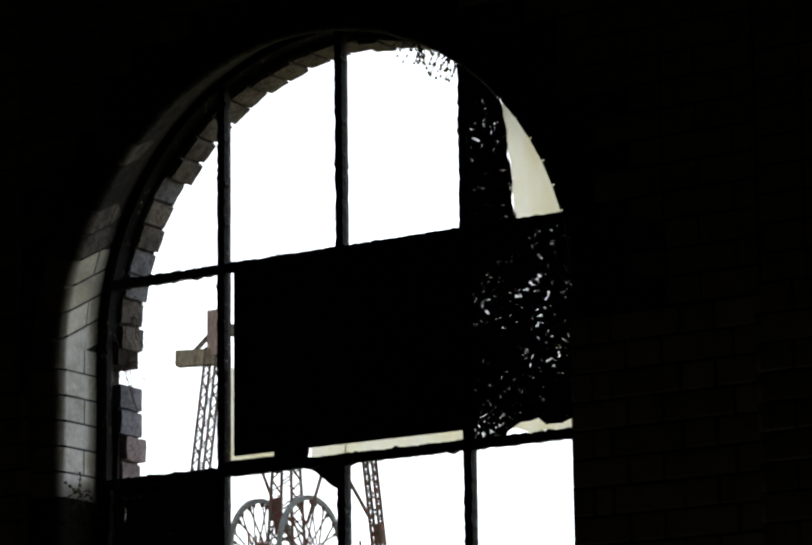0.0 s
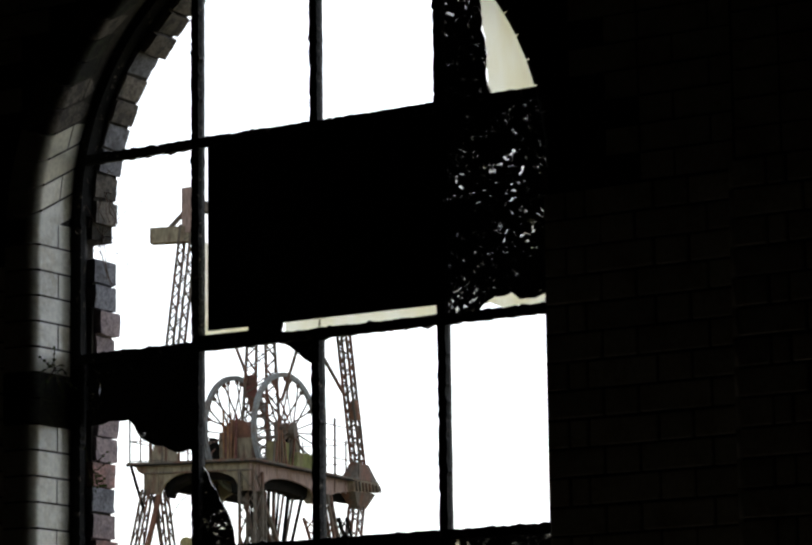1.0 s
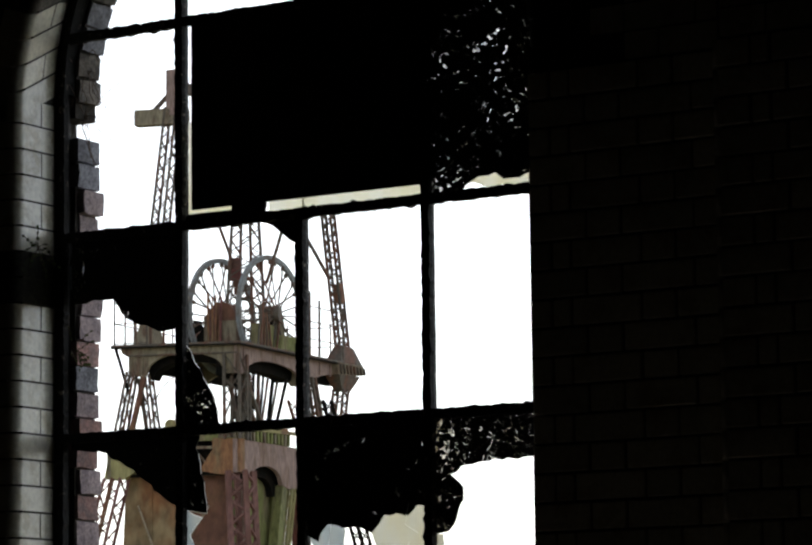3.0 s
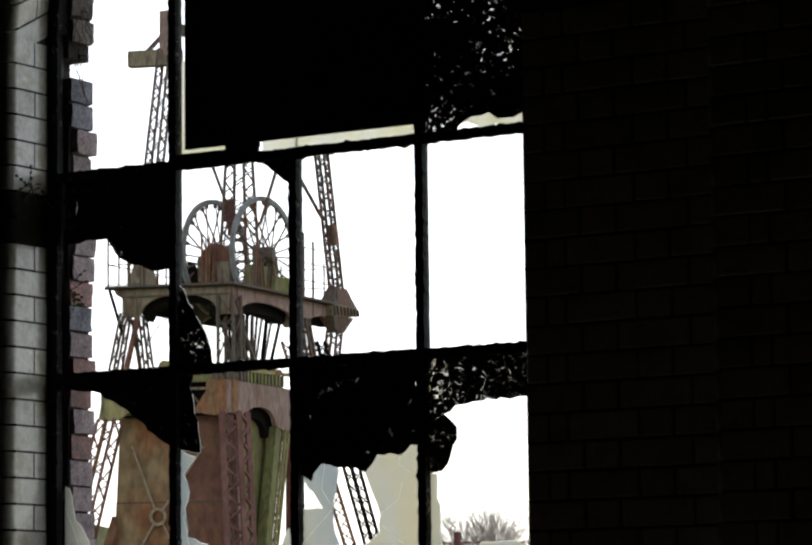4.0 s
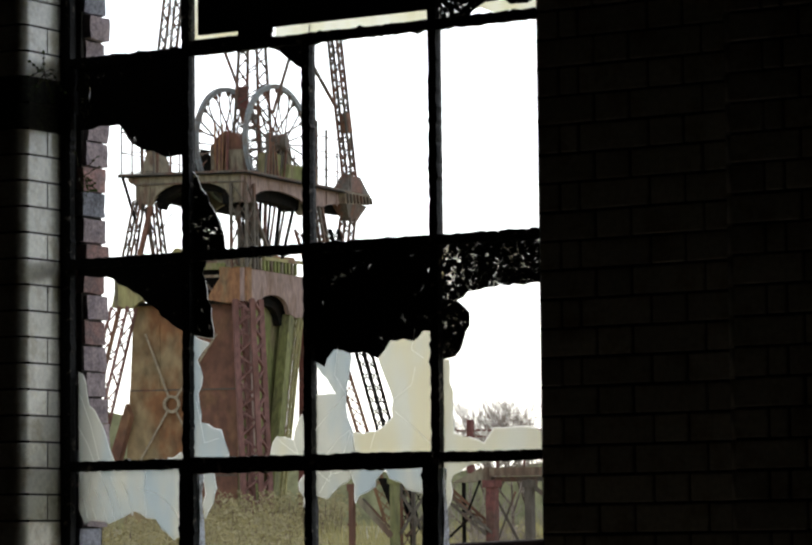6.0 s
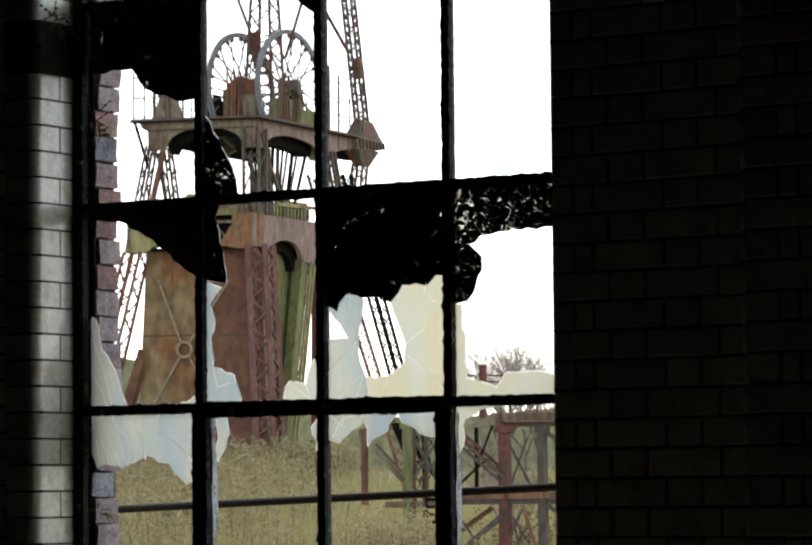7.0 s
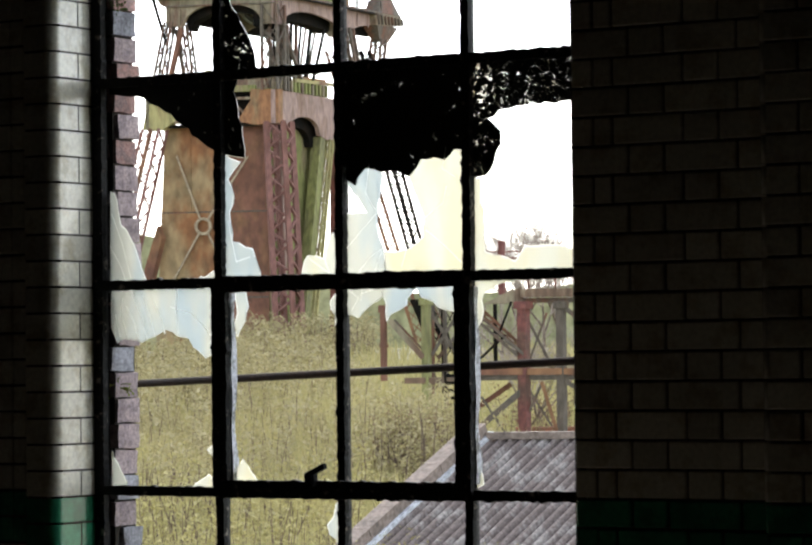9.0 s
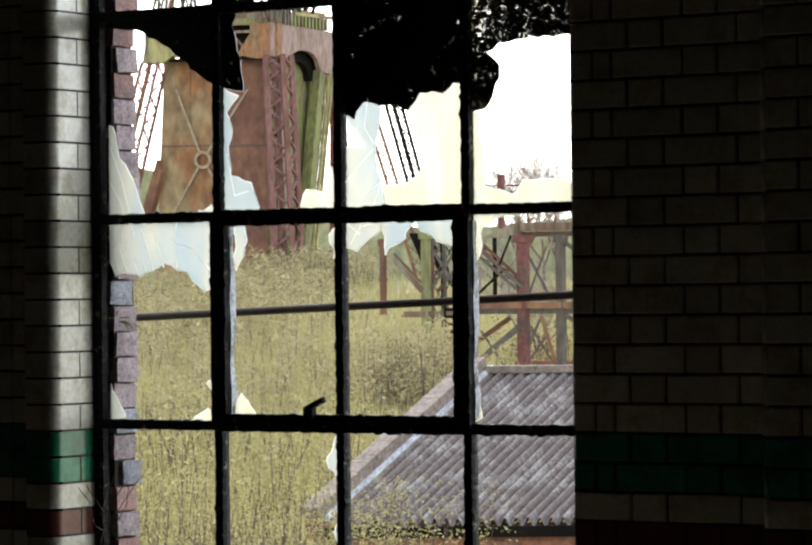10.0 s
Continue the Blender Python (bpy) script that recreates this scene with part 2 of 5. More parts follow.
M_SOIL = mat("rough_grass_ground", (0.24, 0.215, 0.11), 0.95, spots=(0.15, 0.14, 0.07), spot_scale=0.4, grain=3, bump=0.5)
F_GRASS = foliage("dry_yellow_grass", (0.44, 0.38, 0.17), (0.25, 0.235, 0.10))
F_SHRUB = foliage("willow_scrub_leaves", (0.45, 0.405, 0.155), (0.22, 0.195, 0.09))
F_WEED = foliage("seeding_weeds", (0.40, 0.35, 0.18), (0.24, 0.21, 0.105))
F_THICKET = foliage("bramble_thicket", (0.20, 0.11, 0.065), (0.07, 0.06, 0.03))
F_SPROUT = foliage("bright_green_sprout", (0.30, 0.38, 0.05), (0.14, 0.22, 0.04))
F_IVY = foliage("dark_green_sprig", (0.05, 0.08, 0.02), (0.10, 0.14, 0.03))
M_FINETWIG = mat("pale_bare_twig", (0.30, 0.25, 0.21), 0.9, grain=40)
M_TWIG = mat("grey_brown_twig", (0.14, 0.10, 0.075), 0.9, grain=40)


# ---- small makers ----
def box(bm, x0, x1, y0, y1, z0, z1, bevel=0.0):
    vs = [bm.verts.new((x, y, z)) for x in (x0, x1) for y in (y0, y1) for z in (z0, z1)]
    fs = [bm.faces.new([vs[i] for i in f]) for f in ((0, 1, 3, 2), (4, 6, 7, 5), (0, 4, 5, 1), (2, 3, 7, 6), (0, 2, 6, 4), (1, 5, 7, 3))]
    if bevel:
        es = list({e for f in fs for e in f.edges})
        bmesh.ops.bevel(bm, geom=es, offset=bevel, segments=2, affect="EDGES", clamp_overlap=True)


def bar(bm, p, q, w, h=None, up=(0, 0, 1)):
    """A straight member of rectangular section from p to q."""
    p, q, h = Vector(p), Vector(q), h or w
    d = (q - p).normalized()
    s = d.cross(Vector(up))
    if s.length < 1e-3:
        s = d.cross(Vector((1, 0, 0)))
    s.normalize()
    t = s.cross(d).normalized()
    r = [[bm.verts.new(c + a * s * w / 2 + b * t * h / 2) for a, b in ((-1, -1), (1, -1), (1, 1), (-1, 1))] for c in (p, q)]
    for i in range(4):
        j = (i + 1) % 4
        bm.faces.new((r[0][i], r[0][j], r[1][j], r[1][i]))
    bm.faces.new(r[0][::-1])
    bm.faces.new(r[1])


def tube(bm, p, q, r, r2=None, n=10):
    p, q = Vector(p), Vector(q)
    d = (q - p).normalized()
    s = d.orthogonal().normalized()
    t = d.cross(s)
    rings = [[bm.verts.new(c + rr * (math.cos(a) * s + math.sin(a) * t)) for a in (2 * math.pi * i / n for i in range(n))] for c, rr in ((p, r), (q, r2 or r))]
    for i in range(n):
        bm.faces.new((rings[0][i], rings[0][(i + 1) % n], rings[1][(i + 1) % n], rings[1][i]))
    bm.faces.new(rings[0][::-1])
    bm.faces.new(rings[1])


def slab(bm, outline, thick):
    """A flat plate of thickness thick (a vector) with that outline of points in space."""
    a = [bm.verts.new(Vector(p)) for p in outline]
    b = [bm.verts.new(Vector(p) + Vector(thick)) for p in outline]
    n = len(a)
    for i in range(n):
        bm.faces.new((a[i], a[(i + 1) % n], b[(i + 1) % n], b[i]))
    bm.faces.new(a[::-1])
    bm.faces.new(b)


def mesh_of(name, bm, material, smooth=False):
    bmesh.ops.recalc_face_normals(bm, faces=bm.faces)
    me = bpy.data.meshes.new(name)
    bm.to_mesh(me)
    bm.free()
    me.materials.append(material)
    if smooth:
        for p in me.polygons:
            p.use_smooth = True
    return me


def part(name, bm, material, parent=None, label="", smooth=False):
    ob = new(name, mesh_of(name, bm, material, smooth))
    ob.parent = parent
    if label:
        tagged(ob, label)
    return ob


def raw(name, verts, faces, material):
    me = bpy.data.meshes.new(name)
    me.from_pydata([tuple(v) for v in verts], [], faces)
    me.materials.append(material)
    return new(name, me)


# ---- the window wall ----
CX, HALF, ZIN, ZBACK = -0.026, 0.854, 3.25, 3.35     # opening's middle, half width, arch centre inside and at the frame
OUTHALF, ZOUT = 0.808, 3.33                           # the outer leaf's arch
SILL, TOP, COURSE, JOINT0 = 0.30, 5.6, 0.0757, 1.143


def arch_wall(name, y0, y1, half0, zc0, half1, zc1, x0, x1, z0, zs, z1, material, gap=()):
    bm = bmesh.new()
    xl = CX - max(half0, half1)
    if gap:
        box(bm, x0, xl, y0, y1, z0, gap[0])
        box(bm, x0, xl - gap[2], y0, y1, gap[0], gap[1])
        box(bm, x0, xl, y0, y1, gap[1], z1)
    else:
        box(bm, x0, xl, y0, y1, z0, z1)
    box(bm, CX + max(half0, half1), x1, y0, y1, z0, z1)
    box(bm, CX - max(half0, half1), CX + max(half0, half1), y0, y1, z0, zs)
    n = 40
    for i in range(n):
        a, b = math.pi * i / n, math.pi * (i + 1) / n
        ring = []
        for y, h, zc in ((y0, half0, zc0), (y1, half1, zc1)):
            ring.append([(CX + h * math.cos(a), y, zc + h * math.sin(a)), (CX + h * math.cos(b), y, zc + h * math.sin(b)),
                         (CX + h * math.cos(b), y, z1), (CX + h * math.cos(a), y, z1)])
        va = [bm.verts.new(p) for p in ring[0]]
        vb = [bm.verts.new(p) for p in ring[1]]
        bm.faces.new(va)
        bm.faces.new(vb[::-1])
        bm.faces.new((va[0], vb[0], vb[1], va[1]))
    ob = part(name, bm, material)
    return tagged(ob, kind="structure")


wall_in = tagged(arch_wall("wall_window", 0.012, 0.034, HALF + 0.042, ZIN, HALF + 0.042, ZIN, -4.0, 7.5, 0, SILL, TOP, M_MORTAR),
                 "sooty glazed-brick wall with a tall arched window", "wall")
tagged(arch_wall("wall_window_backing", 0.036, 0.21, HALF + 0.002, ZIN + 0.018, HALF + 0.002, ZBACK, -4.0, 7.5, 0, SILL, TOP, M_MORTAR),
       "sooty brick backing round the arched window", "wall")
wall_out = tagged(arch_wall("wall_outer_leaf", 0.232, 0.33, OUTHALF + 0.01, ZOUT, OUTHALF + 0.01, ZOUT, -4.0, 7.5, -3, SILL, TOP + 0.3, M_MORTAR, gap=(3.207, 3.285, 0.07)),
                  "outer leaf of weathered brick round the arched opening", "wall")

# unseen shell of the hall behind the camera, added to keep it dark
for name, d, label in (("floor", (-4, 7.5, -13, 0.012, -0.2, 0), "unseen dusty concrete floor, added for the dark hall's bounce light"),
                       ("ceiling", (-4.2, 7.7, -13.2, 0.012, TOP, TOP + 0.2), "unseen sooty ceiling, added to keep the hall dark"),
                       ("wall_west", (-4.2, -4, -13, 0.33, 0, TOP), "unseen sooty side wall, added to keep the hall dark"),
                       ("wall_east", (7.5, 7.7, -13, 0.33, 0, TOP), "unseen sooty side wall, added to keep the hall dark"),
                       ("wall_south", (-4.2, 7.7, -13.2, -13, 0, TOP), "unseen sooty back wall, added to keep the hall dark")):
    bm = bmesh.new()
    box(bm, *d)
    tagged(part(name, bm, M_FLOOR if name == "floor" else M_SOOT), label, name.split("_")[0], kind="structure")

# ---- the steel window ----
FY = 0.20
BARS = {"L": -0.845, "M1": -0.432, "M2": -0.017, "M3": 0.398, "R": 0.812}
COLS = [-0.845, -0.432, -0.017, 0.398, 0.812]
ROWS_Z = [4.12, 3.514, 2.916, 2.324, 1.733, 1.138, 0.545]
window = tagged(new("window_1"), "tall arched steel window with broken grimy panes", "window", kind="structure")


def arch_z(x, half=HALF - 0.02, zc=ZBACK):
    return zc + math.sqrt(max(0.0, half * half - (x - CX) ** 2))


def rough_bar(p, q, w, depth, seed, name="glazing_bar"):
    """A glazing bar with uneven, flaking edges: a flat web and a narrower rib behind it."""
    rnd = random.Random(seed)
    bm = bmesh.new()
    p, q = Vector(p), Vector(q)
    n = max(2, int((q - p).length / 0.012))
    d = (q - p).normalized()
    side = Vector((d.z, 0, -d.x))
    prev = None
    for i in range(n + 1):
        c = p.lerp(q, i / n)
        a, b = w / 2 + rnd.gauss(0, 0.0012) + (rnd.random() < 0.04) * 0.004, w / 2 + rnd.gauss(0, 0.0012) + (rnd.random() < 0.04) * 0.004
        ring = [bm.verts.new(c + v) for v in (side * a + Vector((0, -depth * 0.4, 0)), side * a, side * b * 0.35 + Vector((0, depth * 0.6, 0)),
                                              -side * b * 0.35 + Vector((0, depth * 0.6, 0)), -side * b, -side * b + Vector((0, -depth * 0.4, 0)))]
        if prev:
            for k in range(6):
                bm.faces.new((prev[k], prev[(k + 1) % 6], ring[(k + 1) % 6], ring[k]))
        else:
            bm.faces.new(ring[::-1])
        prev = ring
    bm.faces.new(prev)
    return part(name, bm, M_BAR, window)


seed = 0
for x in COLS[1:4]:
    for z0, z1 in ((SILL, ROWS_Z[2]), (ROWS_Z[1], arch_z(x))) if x == COLS[2] else ((SILL, arch_z(x)),):
        seed += 1
        rough_bar((x, FY, z0), (x, FY, z1), 0.026, 0.045, seed)
for z in ROWS_Z[1:]:
    seed += 1
    e = HALF - 0.01 if z < ZBACK else math.sqrt((HALF - 0.01) ** 2 - (z - ZBACK) ** 2)
    rough_bar((CX - e, FY - 0.004, z), (CX + e, FY - 0.004, z), 0.028, 0.045, seed)
# outer frame: jambs and arched head
for s in (-1, 1):
    seed += 1
    rough_bar((CX + s * (HALF - 0.012), FY, SILL), (CX + s * (HALF - 0.012), FY, ZBACK), 0.045, 0.05, seed, "frame_jamb")
bm = bmesh.new()
prev = None
for i in range(49):
    a = math.pi * i / 48
    ring = [bm.verts.new((CX + r * math.cos(a), y, ZBACK + r * math.sin(a))) for r, y in ((HALF + 0.005, FY - 0.02), (HALF - 0.035, FY - 0.02), (HALF - 0.035, FY + 0.03), (HALF + 0.005, FY + 0.03))]
    if prev:
        for k in range(4):
            bm.faces.new((prev[k], prev[(k + 1) % 4], ring[(k + 1) % 4], ring[k]))
    prev = ring
part("frame_head", bm, M_BAR, window)
# the opening light: a heavier frame two panes wide
casement = new("casement")
casement.parent = window
cx0, cx1, cz0, cz1 = COLS[1], COLS[3], ROWS_Z[5], ROWS_Z[4]
for nm, p, q, w in (("stile", (cx0 + 0.012, 0.185, cz0), (cx0 + 0.012, 0.185, cz1), 0.05), ("stile", (cx1 - 0.008, 0.185, cz0), (cx1 - 0.008, 0.185, cz1), 0.05),
                    ("rail", (cx0, 0.183, cz0 + 0.01), (cx1, 0.183, cz0 + 0.01), 0.05), ("rail", (cx0, 0.183, cz1 - 0.006), (cx1, 0.183, cz1 - 0.006), 0.045)):
    seed += 1
    rough_bar(p, q, w, 0.05, seed, nm).parent = casement
# Pale strips paint the sky's reflection on the casement stiles.
for x in (cx0 + 0.040, cx1 + 0.020):
    bm = bmesh.new()
    for k in range(24):
        za, zb = cz0 + 0.03 + 0.0223 * k, cz0 + 0.03 + 0.0223 * (k + 1)
        box(bm, x - 0.006, x + 0.002 * math.sin(k * 0.8), 0.19, 0.212 + 0.007 * math.sin(k * 0.5 + 1), za, zb)
    part("paint_strip", bm, M_SKYGLINT, casement, "pale strip painting the sky's reflection on the stile")
bm = bmesh.new()
box(bm, -0.115, -0.085, 0.14, 0.17, cz0 + 0.02, cz0 + 0.06, 0.004)
bar(bm, (-0.10, 0.15, cz0 + 0.055), (-0.045, 0.145, cz0 + 0.078), 0.014)
part("casement_handle", bm, M_BAR, casement)
# the boarded panes
bm = bmesh.new()
box(bm, COLS[1] + 0.03, COLS[3] - 0.02, 0.205, 0.217, ROWS_Z[2] + 0.048, ROWS_Z[1] + 0.005)
box(bm, COLS[1] + 0.005, -0.150, 0.206, 0.216, ROWS_Z[2], ROWS_Z[2] + 0.035)
box(bm, -0.262, -0.147, 0.2055, 0.2165, ROWS_Z[2] + 0.033, ROWS_Z[2] + 0.05)
part("board", bm, M_BOARD, window, "tar-black board over two panes")


def pane(col, row, outline, material, seed, jag=0.010, y=0.208, name="glass_shard", edge=False):
    """A piece of glass within one pane: its outline in parts of the pane's width and height from the lower left, broken edges made uneven."""
    rnd = random.Random(seed)
    x0, x1, z0, z1 = COLS[col] + 0.008, COLS[col + 1] - 0.008, ROWS_Z[row], ROWS_Z[row - 1]
    pts = []
    for i, (u, v) in enumerate(outline):
        u2, v2 = outline[(i + 1) % len(outline)]
        a, b = Vector((x0 + u * (x1 - x0), 0, z0 + v * (z1 - z0))), Vector((x0 + u2 * (x1 - x0), 0, z0 + v2 * (z1 - z0)))
        rim = any(abs(p - e) < 0.02 and abs(q - e) < 0.02 for p, q, e in ((u, u2, 0), (u, u2, 1), (v, v2, 0), (v, v2, 1)))
        n = 1 if rim else max(1, int((b - a).length / 0.022))
        for k in range(n):
            c = a.lerp(b, k / n)
            if k and not rim:
                c += Vector((rnd.gauss(0, jag), 0, rnd.gauss(0, jag))) * 0.5
            pts.append((c.x, y, c.z))
    bm = bmesh.new()
    slab(bm, pts, (0, 0.003, 0))
    ob = part(name, bm, material, window)
    # Whiter strips along the broken edges paint the light they catch.
    if edge or (material in (G_PALE, G_CREAM) and name == "glass_shard"):
        em = bmesh.new()
        for i, (p, q) in enumerate(zip(pts, pts[1:] + pts[:1])):
            inner = x0 + 0.004 < (p[0] + q[0]) / 2 < x1 - 0.004 and z0 + 0.016 < (p[2] + q[2]) / 2 < z1 - 0.016
            if inner and rnd.random() < 0.9:
                d = Vector((q[0] - p[0], 0, q[2] - p[2])).normalized() * 0.0011
                em.faces.new([em.verts.new(c) for c in ((p[0] - d.z, y - 0.001, p[2] + d.x), (q[0] - d.z, y - 0.001, q[2] + d.x), (q[0] + d.z, y - 0.001, q[2] - d.x), (p[0] + d.z, y - 0.001, p[2] - d.x))])
        if len(em.verts):
            part("broken_edge", em, G_GLINT, ob)
        else:
            em.free()
    return ob


# arch row
pane(3, 1, [(0.03, 0), (0.36, 0), (0.33, 0.3), (0.26, 0.6), (0.2, 0.78), (0, 0.84), (0, 0.02)], G_FLECK, 1, name="grimy_pane")
pane(3, 1, [(0.36, 0), (0.78, 0), (0.66, 0.28), (0.52, 0.5), (0.3, 0.72), (0.27, 0.6), (0.34, 0.3)], G_STRIP, 2, 0.004)
# second row
pane(1, 2, [(0.0, 0.05), (0.055, 0.05), (0.4, 0.05), (0.4, 0.085), (0.06, 0.085), (0.06, 0.51), (0.0, 0.52)], G_STRIP, 3, 0.003, y=0.222)
pane(1, 2, [(0.7, 0.02), (1, 0.022), (1, 0.1), (0.7, 0.1)], G_STRIP, 4, 0.003, y=0.222)
pane(2, 2, [(-0.06, 0.022), (0.93, 0.026), (0.94, 0.1), (-0.06, 0.1)], G_STRIP, 5, 0.006, y=0.222)
pane(3, 2, [(0, 0.02), (0.22, 0), (0.27, 0.05), (0.45, 0.085), (0.7, 0.06), (0.95, 0.085), (1, 0.085), (1, 1), (0, 1)], G_FLECK, 6, 0.012, name="grimy_pane")
pane(3, 2, [(0.5, 0.035), (1, 0.03), (1, 0.1), (0.3, 0.1), (0.28, 0.06)], G_STRIP, 7, y=0.214)
# third row
pane(0, 3, [(0, 0.67), (0.13, 0.67), (0.1, 0.8), (0.12, 0.94), (0, 0.96)], G_LACE, 43, 0.006, name="grimy_pane")
pane(0, 3, [(0.13, 0.67), (0.38, 0.68), (0.5, 0.58), (0.62, 0.54), (0.8, 0.5), (1, 0.5), (1, 1), (0, 1), (0, 0.96), (0.12, 0.94), (0.1, 0.8)], G_BLACK, 8, 0.006, name="grimy_pane")
pane(1, 3, [(0.66, 1), (1, 0.84), (1, 1)], G_BLACK, 9, 0.003)
pane(1, 3, [(0, 0.02), (0.3, 0.0), (0.24, 0.16), (0.12, 0.3), (0, 0.42)], G_FLECK, 10, 0.006, edge=True)
# fourth row
pane(0, 4, [(0, 0.95), (0.32, 0.92), (0.5, 0.85), (0.66, 0.78), (0.85, 0.68), (1, 0.62), (1, 1), (0, 1)], G_BLACK, 11, 0.006, name="grimy_pane")
pane(1, 4, [(0, 0.62), (0.18, 0.6), (0.16, 0.75), (0.08, 0.92), (0.12, 1), (0, 1)], G_BLACK, 12, 0.006, name="grimy_pane", edge=True)
pane(0, 4, [(0, 0), (0.33, 0.02), (0.22, 0.2), (0.1, 0.3), (0.04, 0.46), (0, 0.47)], G_PALE, 13, 0.006)
pane(0, 4, [(0.5, 0), (1, 0), (1, 0.08), (0.94, 0.06), (0.86, 0.03)], G_PALE, 14)
pane(1, 4, [(0, 0), (0.3, 0.02), (0.24, 0.16), (0.06, 0.2), (0.04, 0.34), (0.08, 0.42), (0.03, 0.5), (0.14, 0.58), (0, 0.62)], G_PALE, 15, 0.008)
pane(1, 4, [(0.62, 0), (1, 0), (1, 0.2), (0.93, 0.22), (0.86, 0.1), (0.72, 0.12)], G_CREAM, 16)
pane(2, 4, [(0, 0.47), (0.08, 0.44), (0.16, 0.52), (0.42, 0.5), (0.52, 0.47), (0.62, 0.55), (0.85, 0.56), (1, 0.58), (1, 1), (0, 1)], G_BLACK, 17, 0.010, name="grimy_pane")
pane(2, 4, [(0, 0), (0.32, 0), (0.3, 0.14), (0.26, 0.2), (0.25, 0.3), (0.27, 0.38), (0.3, 0.49), (0.2, 0.54), (0, 0.5), (0.01, 0.45), (0.17, 0.31), (0, 0.31)], G_PALE, 18, 0.005, y=0.213)
pane(2, 4, [(0.32, 0), (1, 0), (1, 0.62), (0.65, 0.58), (0.5, 0.5), (0.56, 0.4), (0.64, 0.27), (0.63, 0.19), (0.5, 0.13), (0.39, 0.12), (0.31, 0.13)], G_CREAM, 19, 0.005, y=0.213)
pane(3, 4, [(0, 0.45), (0.1, 0.46), (0.22, 0.6), (0.22, 0.66), (0.12, 0.72), (0.35, 0.77), (0.7, 0.78), (1, 0.76), (1, 1), (0, 1)], G_LACE, 20, 0.008, name="grimy_pane")
pane(3, 4, [(0, 0), (1, 0), (1, 0.08), (0.65, 0.13), (0.4, 0.13), (0.32, 0.06), (0.2, 0.09), (0.08, 0.11), (0.05, 0.45), (0, 0.45)], G_CREAM, 21, 0.006, y=0.213)
# fifth row
pane(0, 5, [(0, 1), (0, 0.8), (0.06, 0.72), (0.12, 0.74), (0.28, 0.72), (0.5, 0.78), (0.7, 0.74), (0.86, 0.64), (1, 0.7), (1, 1)], G_PALE, 22, 0.006)
pane(0, 5, [(0, 0), (0.14, 0), (0.08, 0.1), (0, 0.2)], G_CREAM, 23)
pane(0, 5, [(0.7, 0), (1, 0), (1, 0.06), (0.8, 0.05)], G_CREAM, 24)
pane(0, 5, [(1, 0.12), (0.87, 0.2), (1, 0.32)], G_CREAM, 25)
pane(1, 5, [(0.08, 1), (0.17, 0.98), (0.2, 0.88), (0.1, 0.74)], G_PALE, 26)
pane(1, 5, [(0.05, 0.03), (0.28, 0.04), (0.14, 0.155), (0.05, 0.1)], G_CREAM, 27)
pane(1, 5, [(1, 1), (0.98, 0.96), (0.9, 0.9), (1, 0.66)], G_PALE, 28)
pane(2, 5, [(0, 1), (0, 0.84), (0.1, 0.82), (0.2, 0.88), (0.3, 0.92), (0.3, 1)], G_PALE, 29)
pane(2, 5, [(0.3, 1), (0.3, 0.92), (0.33, 0.8), (0.58, 0.95), (0.75, 0.86), (0.96, 0.82), (0.96, 1)], G_PALE, 30)
pane(3, 5, [(0, 1), (0, 0.74), (0.06, 0.8), (0.08, 0.92), (0.3, 0.97), (0.45, 1)], G_CREAM, 31)
pane(3, 5, [(0, 0.03), (0.06, 0.05), (0, 0.18)], G_CREAM, 32)
pane(1, 6, [(1, 0.72), (0.86, 0.85), (1, 0.98)], G_PALE, 33)
pane(1, 6, [(1, 0.3), (0.92, 0.5), (1, 0.62)], G_PALE, 34)


def crack(col, row, points, width=0.0042):
    """A crack in a pane: a bright fractured line through points in parts of the pane."""
    x0, x1, z0, z1 = COLS[col] + 0.008, COLS[col + 1] - 0.008, ROWS_Z[row], ROWS_Z[row - 1]
    bm = bmesh.new()
    ps = [Vector((x0 + u * (x1 - x0), 0.205, z0 + v * (z1 - z0))) for u, v in points]
    for p, q in zip(ps, ps[1:]):
        d = (q - p).normalized() * width / 2
        bm.faces.new([bm.verts.new(c) for c in ((p.x - d.z, p.y, p.z + d.x), (q.x - d.z, q.y, q.z + d.x), (q.x + d.z, q.y, q.z - d.x), (p.x + d.z, p.y, p.z - d.x))])
    part("crack", bm, G_GLINT, window, "white fractured line in the glass")


for line in ([(0.12, 0.94), (0.1, 0.86), (0.17, 0.74)], [(0.2, 0.97), (0.3, 0.84), (0.34, 0.73)], [(0.3, 0.95), (0.37, 0.84), (0.41, 0.745)], [(0.4, 0.93), (0.47, 0.84), (0.5, 0.76)],
             [(0.15, 0.9), (0.22, 0.82), (0.27, 0.73)], [(0.55, 0.89), (0.73, 0.86), (0.86, 0.79), (0.97, 0.7)], [(0.62, 0.98), (0.6, 0.88), (0.62, 0.76)], [(0.05, 0.86), (0.09, 0.75)]):
    crack(0, 5, line)
for line in ([(0.0, 0.14), (0.12, 0.22), (0.25, 0.3)], [(0.06, 0.0), (0.2, 0.1), (0.3, 0.14)], [(0.2, 0.54), (0.17, 0.4), (0.25, 0.32)], [(0.22, 0.0), (0.3, 0.13)], [(0.66, 0.22), (0.82, 0.14), (1.0, 0.03)],
             [(0.64, 0.27), (0.8, 0.34), (0.83, 0.42)], [(0.5, 0.13), (0.46, 0.05)], [(0.83, 0.6), (0.8, 0.5), (0.9, 0.46)]):
    crack(2, 4, line, 0.002)
